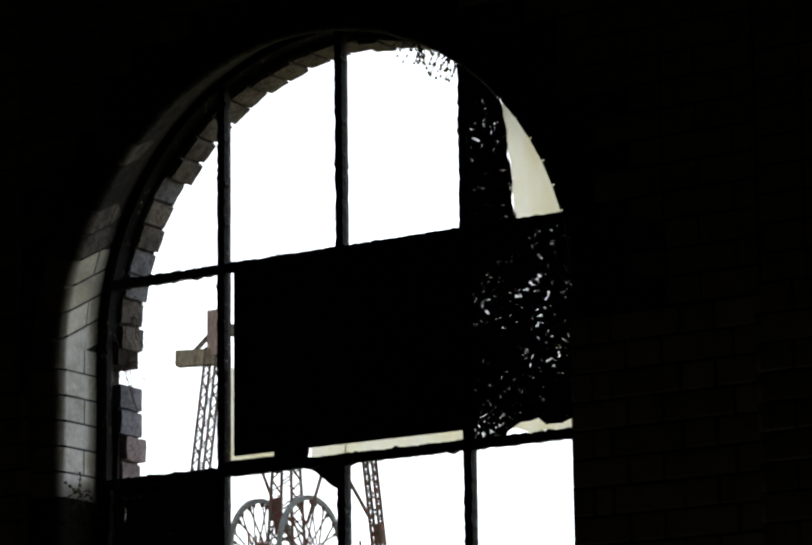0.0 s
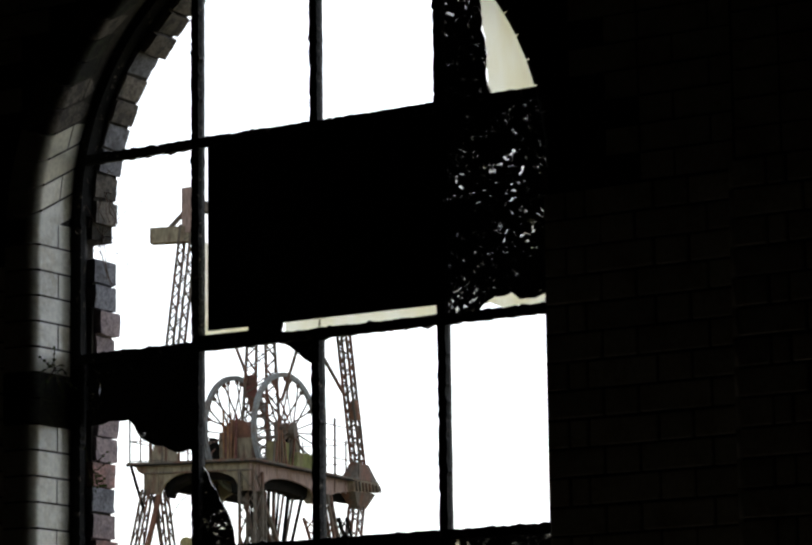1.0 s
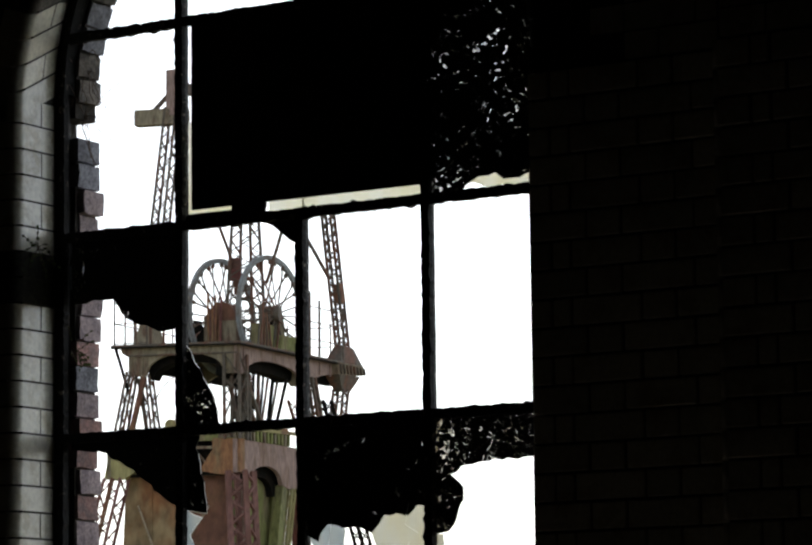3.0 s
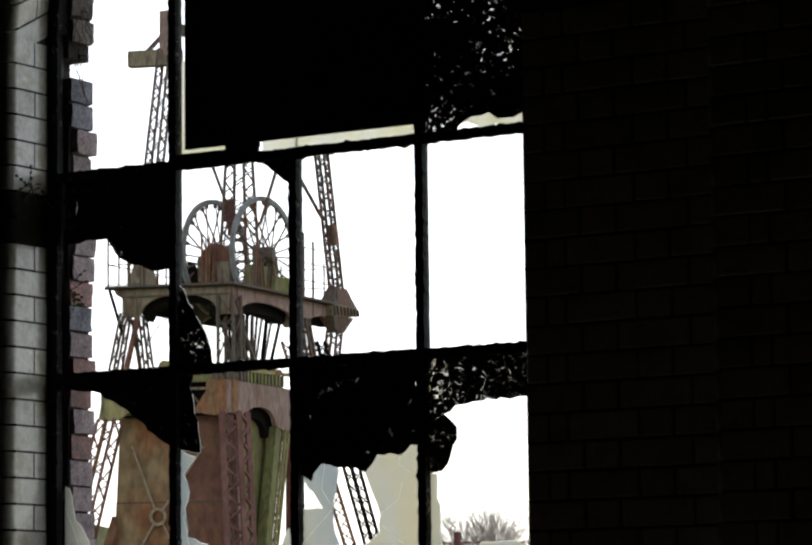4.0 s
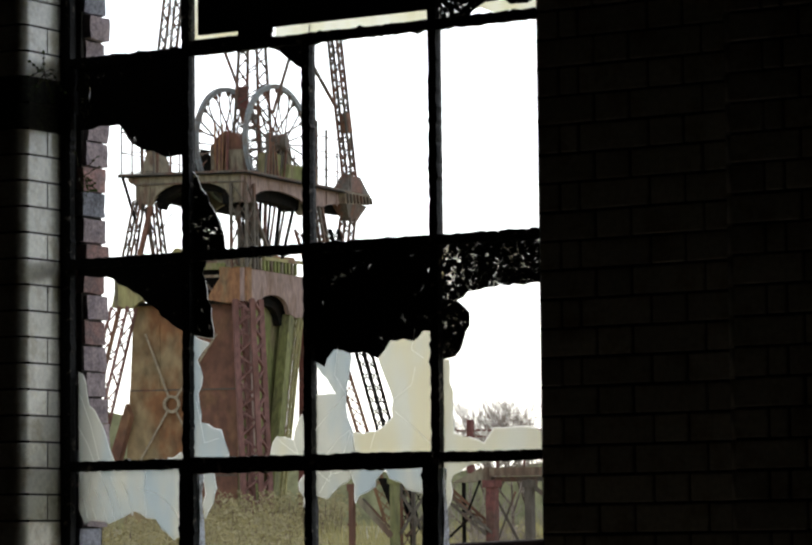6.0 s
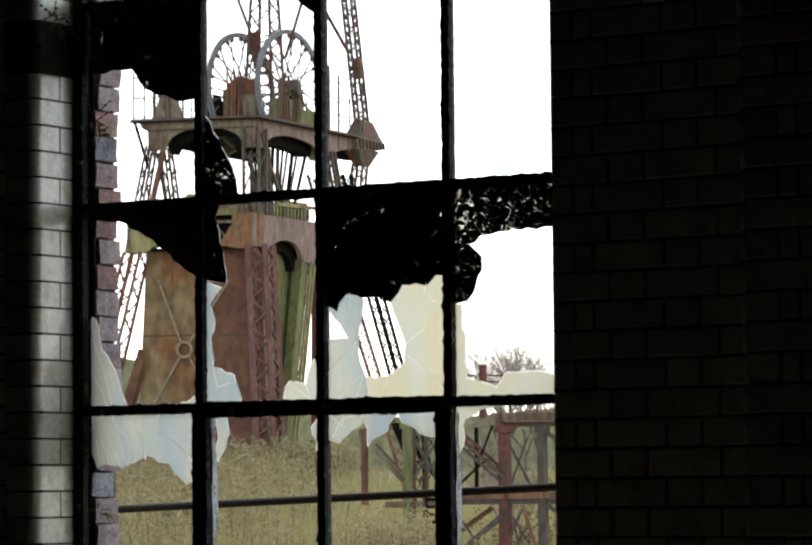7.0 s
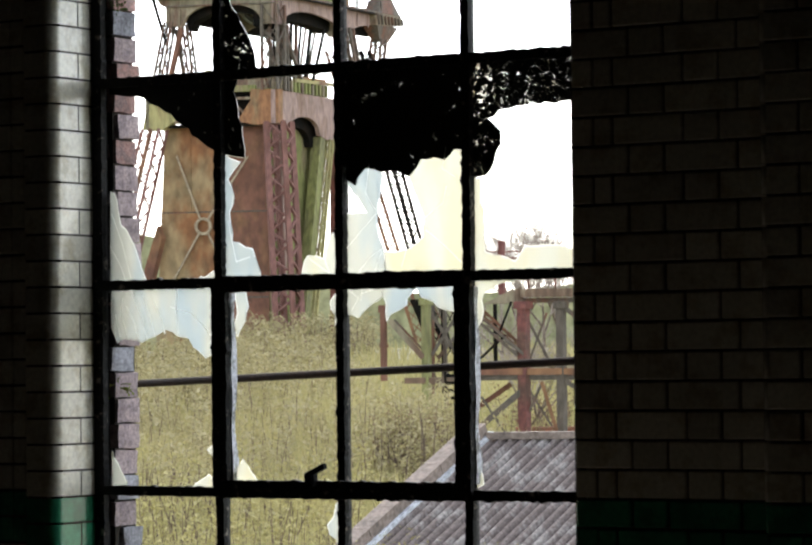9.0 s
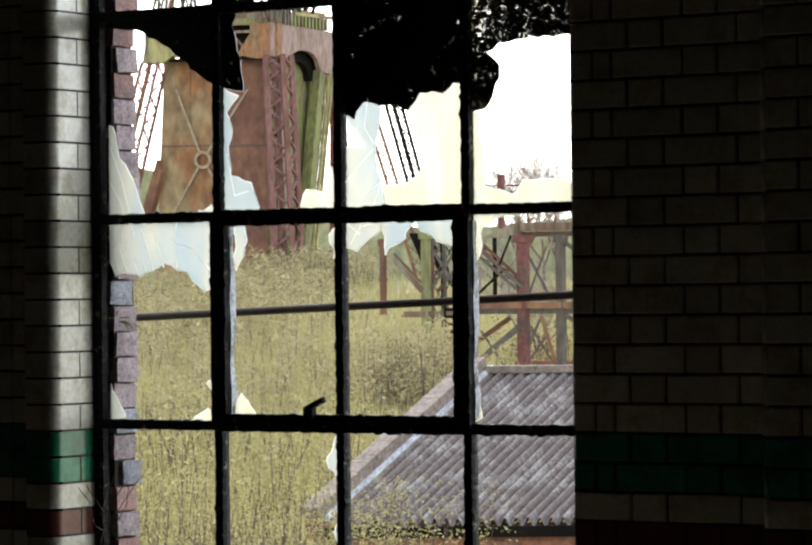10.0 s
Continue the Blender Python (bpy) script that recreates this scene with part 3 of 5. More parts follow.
for line in ([(0.02, 0.36), (0.12, 0.2), (0.2, 0.02)], [(0.0, 0.2), (0.1, 0.1), (0.16, 0.0)]):
    crack(0, 4, line, 0.0018)
for line in ([(0.03, 0.3), (0.1, 0.1), (0.22, 0.12)], [(0.86, 0.1), (0.92, 0.0)], [(0.74, 0.1), (0.9, 0.03)]):
    crack(1, 4, line, 0.0018)
for line in ([(0.02, 0.95), (0.12, 0.9), (0.14, 0.98)], [(0.04, 0.85), (0.12, 0.93), (0.28, 0.96)]):
    crack(2, 5, line, 0.0018)

# ---- the winding tower ----
EYE = Vector((4.928, -7.247, 0))
AZ, FAR = radians(34.76), 150.0
RIGHT, DEPTH = Vector((math.cos(AZ), math.sin(AZ), 0)), Vector((-math.sin(AZ), math.cos(AZ), 0))
CORNER = EYE + FAR * DEPTH
U = -RIGHT * math.cos(radians(16)) + DEPTH * math.sin(radians(16))
V = RIGHT * math.cos(radians(61)) + DEPTH * math.sin(radians(61))
W = RIGHT * math.cos(radians(56)) + DEPTH * math.sin(radians(56))
YAW0 = radians(32.47)
R0, D0 = Vector((math.cos(YAW0), math.sin(YAW0), 0)), Vector((-math.sin(YAW0), math.cos(YAW0), 0))


def far(s, d, z):
    """A place outdoors: metres to the right of and along the line from the hall, and height."""
    return EYE + R0 * s + D0 * d + Vector((0, 0, z))


def at(u, v, z):
    """A place of the tower: metres along its two sides from the near corner, and height."""
    return CORNER + U * u + V * v + Vector((0, 0, z))


def lattice(bm, p, q, w0, w1, ang, pitch=0.9, a=U, b=V, lace=0.07, cross=False):
    """A laced column: four angles and zigzag lacing on each face, from p to q, w0 wide at p and w1 at q."""
    p, q = Vector(p), Vector(q)
    n = max(2, int((q - p).length / pitch))
    cs = [(-1, -1), (1, -1), (1, 1), (-1, 1)]

    def pt(k, s):
        w = (w0 + (w1 - w0) * s) / 2
        return p.lerp(q, s) + a * w * cs[k][0] + b * w * cs[k][1]
    for k in range(4):
        bar(bm, pt(k, 0), pt(k, 1), ang)
        j = (k + 1) % 4
        for i in range(n):
            s, e = i / n, (i + 1) / n
            if i % 2 or cross:
                bar(bm, pt(k, s), pt(j, e), lace, lace * 0.5)
            if i % 2 == 0 or cross:
                bar(bm, pt(j, s), pt(k, e), lace, lace * 0.5)


tower = tagged(new("winding_tower"), "rusting steel colliery winding tower with twin sheave wheels", "headframe")
UL, VM, VR = 5.9, 6.5, 12.5          # first side, main part of the second side, end of the cantilevered deck
ZD, ZL, ZG = 19.05, 14.55, 1.5       # upper deck, lower girder, ground


def leg(p, q, w0, w1, material, name="leg", **k):
    bm = bmesh.new()
    lattice(bm, p, q, w0, w1, k.pop("ang", 0.13), **k)
    return part(name, bm, material, tower)


def arc(s0, s1, z0, z1, crest, n=18):
    """Points of an arch from (s0, z0) to (s1, z1) that rises to crest."""
    pts = []
    for i in range(n + 1):
        e = i / n
        base = z0 + (z1 - z0) * e
        pts.append((s0 + (s1 - s0) * e, base + (crest - base) * math.sqrt(max(0.0, 1 - (2 * e - 1) ** 2))))
    return pts


def plate(name, side, pts, off, thick, material, label=""):
    """A flat plate parallel to the first (u) or second (v) side of the tower, off metres behind it."""
    bm = bmesh.new()
    if side == "u":
        slab(bm, [at(s, off, z) for s, z in pts], V * thick)
    else:
        slab(bm, [at(off, s, z) for s, z in pts], U * thick)
    return part(name, bm, material, tower, label)


def beam(name, p, q, w, material, h=None, up=(0, 0, 1)):
    bm = bmesh.new()
    bar(bm, p, q, w, h, up)
    return part(name, bm, material, tower)


# upper deck: arched girders, black linings painting the shade behind them, plates and edges
plate("arched_girder", "u", [(-0.1, 19.0), (5.75, 19.0), (5.65, 18.75), (5.3, 18.55), (5.2, 17.75), (4.6, 17.6)] + arc(4.5, 0.68, 17.65, 17.9, 18.68) + [(0.6, 17.66), (-0.1, 17.66)], 0.0, 0.12, M_GIRDER)
plate("arched_girder", "v", [(-0.05, 19.0), (10.0, 19.0), (10.0, 18.48), (9.84, 18.47), (8.56, 18.29), (7.7, 18.05), (7.02, 17.76), (6.3, 17.86)] + arc(6.11, 0.75, 18.0, 17.66, 18.47) + [(0.6, 17.66), (-0.05, 17.66)], 0.0, 0.12, M_MAUVE)
plate("arch_lining", "u", [(0.2, 18.95), (4.9, 18.95), (4.55, 17.6)] + arc(4.45, 0.8, 17.5, 17.7, 18.34) + [(0.2, 17.6)], 0.55, 0.7, M_STEELSHADE)
plate("arch_lining", "v", [(0.3, 18.95), (6.9, 18.95), (6.4, 17.9)] + arc(6.2, 0.95, 17.75, 17.5, 18.0) + [(0.3, 17.6)], 0.5, 0.7, M_STEELSHADE)
plate("arch_lining", "v", [(6.9, 18.95), (9.9, 18.95), (9.7, 18.35), (8.5, 18.15), (7.3, 17.7)], 0.5, 0.5, M_STEELSHADE)
plate("arched_girder", "u", [(0.0, 19.0), (5.6, 19.0), (5.5, 17.6)] + arc(5.0, 0.6, 17.6, 17.6, 18.5) + [(0.0, 17.6)], VM, 0.2, M_GIRDER)
plate("arched_girder", "v", [(0.3, 19.0), (VM, 19.0), (VM, 17.9)] + arc(6.1, 0.9, 17.9, 17.7, 18.5) + [(0.3, 17.7)], 5.3, 0.2, M_GIRDER)
bm = bmesh.new()
slab(bm, [at(-0.3, -0.3, ZD - 0.04), at(UL + 0.15, -0.3, ZD - 0.04), at(UL + 0.15, VR, ZD - 0.04), at(-0.3, VR, ZD - 0.04)], (0, 0, 0.13))
part("deck", bm, M_STEEL, tower)
beam("edge_angle", at(-0.32, -0.32, ZD - 0.06), at(UL + 0.15, -0.32, ZD - 0.06), 0.07, M_STEELSHADE)
beam("edge_angle", at(-0.32, -0.32, ZD - 0.06), at(-0.32, 9.7, ZD - 0.06), 0.07, M_STEELSHADE)
beam("girder_flange", at(-0.05, -0.05, 18.62), at(5.3, -0.05, 18.62), 0.12, M_STEEL, 0.06)
for s in (0.02, 0.62, 4.62, 5.15):
    beam("web_stiffener", at(s, -0.04, 17.68), at(s, -0.04, 18.6), 0.08, M_GIRDER, 0.06)
for s in (0.6, 6.45, 7.1, 8.3, 9.4):
    beam("web_stiffener", at(-0.04, s, 17.9 if s < 1 else 18.3), at(-0.04, s, 18.95), 0.07, M_MAUVE, 0.05)
# the ribbed end of the cantilever with its tapering bracket and mast foot
plate("end_plate", "v", [(9.65, 19.08), (12.4, 19.1), (12.65, 18.82), (12.5, 18.62), (9.75, 18.46)], -0.3, 0.75, M_GIRDER)
for k in range(8):
    beam("end_rib", at(-0.36, 9.85 + 0.37 * k, 18.98), at(-0.36, 9.95 + 0.37 * k, 18.5 + 0.02 * k), 0.1, M_STEEL, 0.06)


def frustum(name, c, low, high, h, material):
    """A block that tapers from low to high (half widths along u and v) over the height h."""
    bm = bmesh.new()
    cs = ((-1, -1), (1, -1), (1, 1), (-1, 1))
    lo = [bm.verts.new(c + U * a * low[0] + V * b * low[1]) for a, b in cs]
    hi = [bm.verts.new(c + U * a * high[0] + V * b * high[1] + Vector((0, 0, h))) for a, b in cs]
    for i in range(4):
        bm.faces.new((lo[i], lo[(i + 1) % 4], hi[(i + 1) % 4], hi[i]))
    bm.faces.new(lo[::-1])
    bm.faces.new(hi)
    return part(name, bm, material, tower)


frustum("bracket", at(0.1, 11.0, 17.72), (0.2, 0.45), (0.4, 1.15), 0.8, M_STEEL)
frustum("mast_foot", at(0.1, 11.2, ZD + 0.05), (0.4, 1.2), (0.2, 0.62), 0.88, M_STEEL)
frustum("mast_foot", at(4.84, 1.0, ZD + 0.09), (0.55, 0.55), (0.27, 0.27), 1.25, M_GIRDER)
for u in (0.7, UL - 0.7):
    beam("deck_bearer", at(u, 1.2, ZD - 0.7), at(u, VR - 1.5, ZD - 0.7), 0.3, M_STEELSHADE, 0.7)

# legs between the decks
leg(at(0.16, 0.16, ZD - 0.5), at(0.16, 0.16, ZL), 0.74, 0.74, M_STEEL, ang=0.12, lace=0.08, pitch=0.8)
leg(at(0.1, 1.0, 17.7), at(0.1, 1.0, ZL), 0.3, 0.3, M_STEEL, ang=0.1, lace=0.07, pitch=0.4)
leg(at(5.2, 0.1, 17.9), at(5.85, 0.1, ZL), 0.34, 0.42, M_STEEL, ang=0.1, lace=0.07, pitch=0.7)
leg(at(4.75, 0.6, 17.8), at(4.38, 0.6, ZL), 0.36, 0.46, M_STEEL, ang=0.1, lace=0.07, pitch=0.7)
leg(at(0.05, 7.4, 18.1), at(0.05, 8.8, 13.9), 0.36, 0.5, M_STEEL, ang=0.13, lace=0.1, pitch=0.5)
leg(at(0.1, 10.85, 17.8), at(0.1, 9.9, 13.9), 0.52, 0.56, M_STEEL, ang=0.11, lace=0.09, pitch=0.5)
leg(at(5.3, VM, 18.2), at(5.6, VM, ZL), 0.3, 0.4, M_STEEL, ang=0.1)
for p, q, w, m in ((at(5.92, -0.1, ZD - 0.05), at(5.33, 0.0, 16.9), 0.14, M_STEELSHADE), (at(4.62, 0.1, 17.6), at(5.35, 0.1, ZL), 0.22, M_BROWNRUST), (at(5.1, 0.5, 17.6), at(4.6, 0.5, ZL), 0.16, M_STEEL),
                   (at(0.0, 0.64, 17.7), at(0.0, 2.6, 15.2), 0.16, M_STEEL), (at(0.4, 0.9, 17.7), at(0.4, 2.9, 15.0), 0.14, M_STEEL), (at(0.0, 1.3, 17.3), at(0.0, 0.4, 15.3), 0.12, M_STEEL),
                   (at(0.72, 0.0, 17.5), at(0.1, 0.0, 16.9), 0.1, M_STEEL), (at(0.0, 4.9, 17.8), at(0.0, 3.6, 15.0), 0.12, M_STEELSHADE), (at(1.0, 3.0, 18.0), at(1.6, 2.2, 15.0), 0.15, M_STEELSHADE),
                   (at(1.2, 4.0, 18.0), at(0.6, 2.6, 15.0), 0.15, M_STEELSHADE), (at(1.5, 2.6, 18.0), at(0.9, 3.4, 15.0), 0.15, M_STEELSHADE)):
    beam("brace", p, q, w, m)

# lower level: trussed girder with gusset blocks on one side, arched girder on the other
plate("gusset_block", "u", [(6.2, 14.53), (4.9, 14.5), (4.79, 14.12), (4.85, 13.26), (5.57, 12.79), (6.54, 12.85)], 0.0, 0.5, M_LICHEN)
plate("gusset_block", "u", [(-0.1, 14.58), (1.22, 14.62), (1.22, 14.1), (1.75, 13.3), (1.75, 13.1), (1.0, 12.92), (-0.1, 13.0)], 0.0, 0.5, M_ORANGE, "orange rusted gusset plate at the tower's corner")
# A black sheet, and a strip below, paint the truss's shade.
plate("backing_plate", "u", [(1.0, 14.6), (5.0, 14.6), (5.0, 13.0), (1.0, 13.0)], 0.6, 0.1, M_STEELSHADE)
for z, h, m in ((14.66, 0.3, M_MOSS), (14.2, 0.12, M_GIRDER), (13.18, 0.24, M_GIRDER)):
    beam("truss_chord", at(1.0, 0.1, z), at(5.0, 0.1, z), 0.14, m, h)
for k in range(4):
    a, b = 1.4 + 0.85 * k, 2.25 + 0.85 * k
    beam("truss_diagonal", at(a, 0.12, 13.25 if k % 2 == 0 else 14.2), at(b, 0.12, 14.2 if k % 2 == 0 else 13.25), 0.14, M_GIRDER, 0.1)
beam("shadow_angle", at(1.0, 0.3, 13.0), at(5.4, 0.3, 12.96), 0.3, M_STEELSHADE, 0.12)
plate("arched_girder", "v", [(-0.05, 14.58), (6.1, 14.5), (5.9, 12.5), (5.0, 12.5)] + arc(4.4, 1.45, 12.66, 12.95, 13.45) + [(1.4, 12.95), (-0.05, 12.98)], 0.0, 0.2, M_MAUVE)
# Black lining paints the shade under the lower arch.
plate("arch_lining", "v", [(0.9, 14.4), (5.9, 14.4), (5.4, 12.2), (4.6, 12.1)] + arc(4.3, 1.9, 12.1, 12.75, 12.95) + [(0.9, 12.8)], 0.45, 0.3, M_STEELSHADE)
plate("arched_girder", "v", [(0, 14.5), (VM, 14.5), (VM, 12.8)] + arc(5.4, 0.8, 12.8, 12.8, 13.6) + [(0, 12.8)], UL + 0.3, 0.2, M_GIRDER)
bm = bmesh.new()
slab(bm, [at(0.2, 0.2, ZL), at(UL, 0.2, ZL), at(UL, VM - 0.3, ZL - 0.1), at(0.2, VM - 0.3, ZL - 0.1)], (0, 0, 0.1))
part("lower_deck", bm, M_MOSS, tower)
plate("parapet", "v", [(0.3, 14.62), (5.2, 14.55), (5.2, 14.85), (0.3, 14.95)], 0.05, 0.1, M_MOSS)
for k in range(14):
    beam("upstand", at(0.0, 0.5 + k * 0.35, ZL), at(0.0, 0.5 + k * 0.35, 15.08), 0.13, M_MOSS if k % 3 else M_GIRDER)
plate("parapet", "u", [(0.3, 14.6), (3.0, 14.6), (3.0, 15.0), (2.2, 15.15), (0.3, 15.2)], 0.5, 0.1, M_GIRDER)
beam("kerb_rail", at(0.0, 1.8, 15.12), at(0.0, 6.0, 15.2), 0.18, M_LICHEN, 0.16)
beam("kerb_rail", at(0.15, 2.6, 15.3), at(0.15, 5.2, 15.34), 0.14, M_ORANGE, 0.12)
bm = bmesh.new()
tube(bm, at(3.45, 0.3, 15.3), at(3.45, 0.6, 15.3), 0.3, n=18)
part("guide_pulley", bm, M_LICHEN, tower)
bm = bmesh.new()
for (a, b), (c, d) in zip(((4.3, 16.3), (4.05, 16.85), (3.8, 17.2), (3.55, 17.45)), ((4.05, 16.85), (3.8, 17.2), (3.55, 17.45), (3.3, 17.6))):
    bar(bm, at(a, 0.4, b), at(c, 0.4, d), 0.04)
part("loose_cable", bm, M_STEEL, tower)

# the sheet casing round the shaft, and the legs outside it


def side_u(z):
    """How far the casing reaches along the first side at height z."""
    return UL + 0.045 * (12.9 - z)


for z0, z1, proud in ((ZG, 4.9, 0.06), (4.9, 8.95, 0.03), (8.95, 12.98, 0.0)):
    for u0, u1, m in ((0.0, 0.4, M_BROWNRUST), (0.4, 1.0, M_RUST)):
        plate("casing_panel", "u", [(0.8 + (side_u(z) - 0.8) * f, z) for z, f in ((z0, u0), (z0, u1), (z1, u1), (z1, u0))], 0.85 - proud - 0.02 * (u0 > 0), 0.14, m)
    plate("casing_panel", "v", [(0.85, z0), (5.3, z0), (5.3, z1), (0.85, z1)], 0.8 - proud, 0.14, M_MOSS)
    beam("casing_seam", at(0.8, 0.82 - proud, z1 - 0.02), at(side_u(z1), 0.82 - proud, z1 - 0.02), 0.04, M_STEEL, 0.07)
plate("casing_panel", "u", [(0.8, ZG), (UL, ZG), (UL, 14.0), (0.8, 14.0)], 5.2, 0.12, M_RUST)
for s, z0 in ((2.9, ZG), (4.6, 9.0)):
    beam("casing_rib", at(s, 0.8, z0), at(s, 0.8, 12.9), 0.05, M_RUST, 0.05)
beam("corner_post", at(0.62, 1.75, ZG), at(0.62, 1.75, 12.8), 0.3, M_MAUVE)
leg(at(-0.15, 0.0, 13.05), at(-0.5, 0.3, ZG), 0.82, 0.88, M_LEGRED, ang=0.24, lace=0.15, pitch=0.62)
leg(at(5.92, 0.0, 12.85), at(8.7, -0.3, ZG), 0.8, 0.98, M_LEGRED, ang=0.13, lace=0.09, pitch=0.75)
beam("leg_channel", at(5.9, -0.42, 12.85), at(8.6, -0.75, ZG), 0.22, M_BROWNRUST, 0.16)
leg(at(0.2, 5.6, 12.55), at(0.2, 3.1, ZG), 0.34, 0.38, M_LICHEN, ang=0.12, lace=0.09, pitch=0.62)
leg(at(UL, VM, 14.0), at(UL + 1.5, VM + 0.5, ZG), 0.6, 0.8, M_STEEL)
beam("chute", at(0.3, 4.85, 12.6), at(0.3, 2.6, ZG), 0.5, M_OLIVE, 0.5, V)
tagged(tower.children[-1], "olive green sloping chute")
beam("service_duct", at(0.3, 6.5, 14.4), at(0.3, 6.2, ZG), 0.3, M_REDRUST)
# tie rods with a ring on the rusty casing
bm = bmesh.new()
rc = at(3.91, 0.62, 8.25)
for p, q in ((at(5.2, 0.62, 11.6), at(4.05, 0.62, 8.55)), (at(1.7, 0.62, 11.5), at(3.7, 0.62, 8.55)), (at(4.1, 0.62, 7.95), at(5.6, 0.62, 5.4)), (at(3.7, 0.62, 7.95), at(2.6, 0.62, 5.6))):
    bar(bm, p, q, 0.085)
n = 18
for i in range(n):
    a, b = 2 * math.pi * i / n, 2 * math.pi * (i + 1) / n
    bar(bm, rc + U * 0.36 * math.cos(a) + Vector((0, 0, 0.36 * math.sin(a))), rc + U * 0.36 * math.cos(b) + Vector((0, 0, 0.36 * math.sin(b))), 0.13)
part("tie_rod", bm, M_ROD, tower)
plate("skirt_plate", "u", [(5.9, 8.3), (5.7, 7.7), (6.3, 5.4), (6.9, 5.2)], 0.1, 0.4, M_BROWNRUST)


# sheave wheels
def sheave(u, v, z, r, material, inner):
    w = new("sheave_wheel")
    w.parent = tower
    c = at(u, v, z)
    up = Vector((0, 0, 1))

    def on(a, rr, off=0.0):
        return c + W * (rr * math.cos(a)) + up * (rr * math.sin(a)) + U * off
    bm = bmesh.new()
    n = 56
    rings = [[bm.verts.new(on(2 * math.pi * i / n, rr, o)) for rr, o in ((r, -0.09), (r - 0.05, 0.0), (r, 0.09), (r - 0.24, 0.07), (r - 0.24, -0.07))] for i in range(n)]
    for i in range(n):
        for k in range(5):
            bm.faces.new((rings[i][k], rings[i][(k + 1) % 5], rings[(i + 1) % n][(k + 1) % 5], rings[(i + 1) % n][k]))
    part("rim", bm, material, w)
    for i in range(28):
        a = 2 * math.pi * i / 28
        bm = bmesh.new()
        bar(bm, on(a, 0.3, 0.3 * (-1) ** i), on(a + 0.04, r - 0.2, 0.05 * (-1) ** i), 0.065)
        bar(bm, on(a + 0.036, r - 0.42, 0.06 * (-1) ** i), on(a + 0.04, r - 0.22, 0.05 * (-1) ** i), 0.15)
        part("spoke", bm, inner, w)
    bm = bmesh.new()
    tube(bm, on(0, 0, -0.5), on(0, 0, 0.5), 0.4, n=16)
    part("hub", bm, inner, w)


sheave(3.24, 4.9, 20.93, 2.86, M_LEADGREY, M_STEEL)
sheave(0.79, 4.9, 20.99, 2.86, M_LEADGREY, M_STEEL)
# winding ropes and guides that fan out between the decks
for k in range(11):
    beam("guide_rod", at(1.0 + 0.1 * (k % 3), 2.3 + 0.27 * k, ZL), at(1.0, 1.1 + 0.5 * k, 18.1), 0.09 if k % 3 else 0.14, M_STEELSHADE if k % 2 else M_STEEL)


# bearings and gear on the deck
def housing(side, s0, s1, top, off, thick, material, label=""):
    """A bearing housing with a rounded top."""
    r = (s1 - s0) / 2
    pts = [(s0, ZD), (s1, ZD)] + [(s0 + r + r * math.cos(a), top - r + r * math.sin(a)) for a in (math.pi * i / 12 for i in range(13))]
    plate("bearing_housing", side, pts, off, thick, material, label)


def deck_block(side, s0, s1, top, off, thick, material, slope=0.12):
    plate("bearing_block", side, [(s0, ZD), (s1, ZD), (s1 - slope, top), (s0 + slope, top)], off, thick, material)


housing("u", 1.95, 3.25, 21.5, 3.6, 0.6, M_BROWNRUST)
housing("u", 2.9, 3.4, 20.9, 3.4, 0.2, M_GIRDER)
deck_block("u", 1.6, 2.5, 20.55, 3.2, 0.7, M_GIRDER)
deck_block("u", 3.35, 4.3, 20.3, 3.3, 0.8, M_STEELSHADE, 0.02)
deck_block("u", 3.5, 4.0, 20.6, 3.4, 0.3, M_STEELSHADE, 0.1)
deck_block("v", 3.1, 4.6, 20.35, 0.4, 0.5, M_MOSS)
deck_block("v", 4.7, 7.1, 19.95, 0.2, 0.6, M_MOSS, 0.3)
housing("v", 5.0, 6.3, 21.1, 0.75, 0.4, M_STEELSHADE)
housing("v", 5.25, 6.0, 20.75, 0.6, 0.14, M_GIRDER)
deck_block("v", 6.45, 7.2, 20.9, -0.1, 0.3, M_ORANGE, 0.2)
gear = random.Random(5)
for k in range(8):
    u, v = 2.4 + 0.09 * k + gear.gauss(0, 0.03), 3.0 + 0.03 * k
    beam("holding_bolt", at(u, v, ZD), at(u + gear.gauss(0, 0.06), v, 20.6 + gear.uniform(0.2, 1.3)), gear.uniform(0.05, 0.09), M_ORANGE if k % 3 else M_REDRUST)
for k in range(10):
    u, v = 0.35, 2.75 + 0.2 * k + gear.gauss(0, 0.05)
    beam("holding_bolt", at(u, v, ZD), at(u, v + gear.gauss(0, 0.15), 20.3 + gear.uniform(0.1, 1.7)), gear.uniform(0.045, 0.08), M_BROWNRUST if k % 2 else M_STEEL)
beam("gusset_plate", at(2.2, 4.2, 22.6), at(2.2, 4.2, 23.7), 0.68, M_REDRUST, 0.14, V)
beam("gusset_plate", at(2.05, 4.2, 21.9), at(2.05, 4.2, 22.62), 0.4, M_BROWNRUST, 0.14, V)
for p, q, w in ((at(0.0, 7.34, ZD), at(0.0, 7.34, 22.34), 0.1), (at(0.0, 8.35, ZD), at(0.0, 8.38, 22.0), 0.09), (at(4.35, 0.2, ZD), at(4.35, 0.2, 20.9), 0.09), (at(3.7, 0.2, ZD), at(3.7, 0.2, 20.6), 0.08)):
    beam("post", p, q, w, M_STEEL)

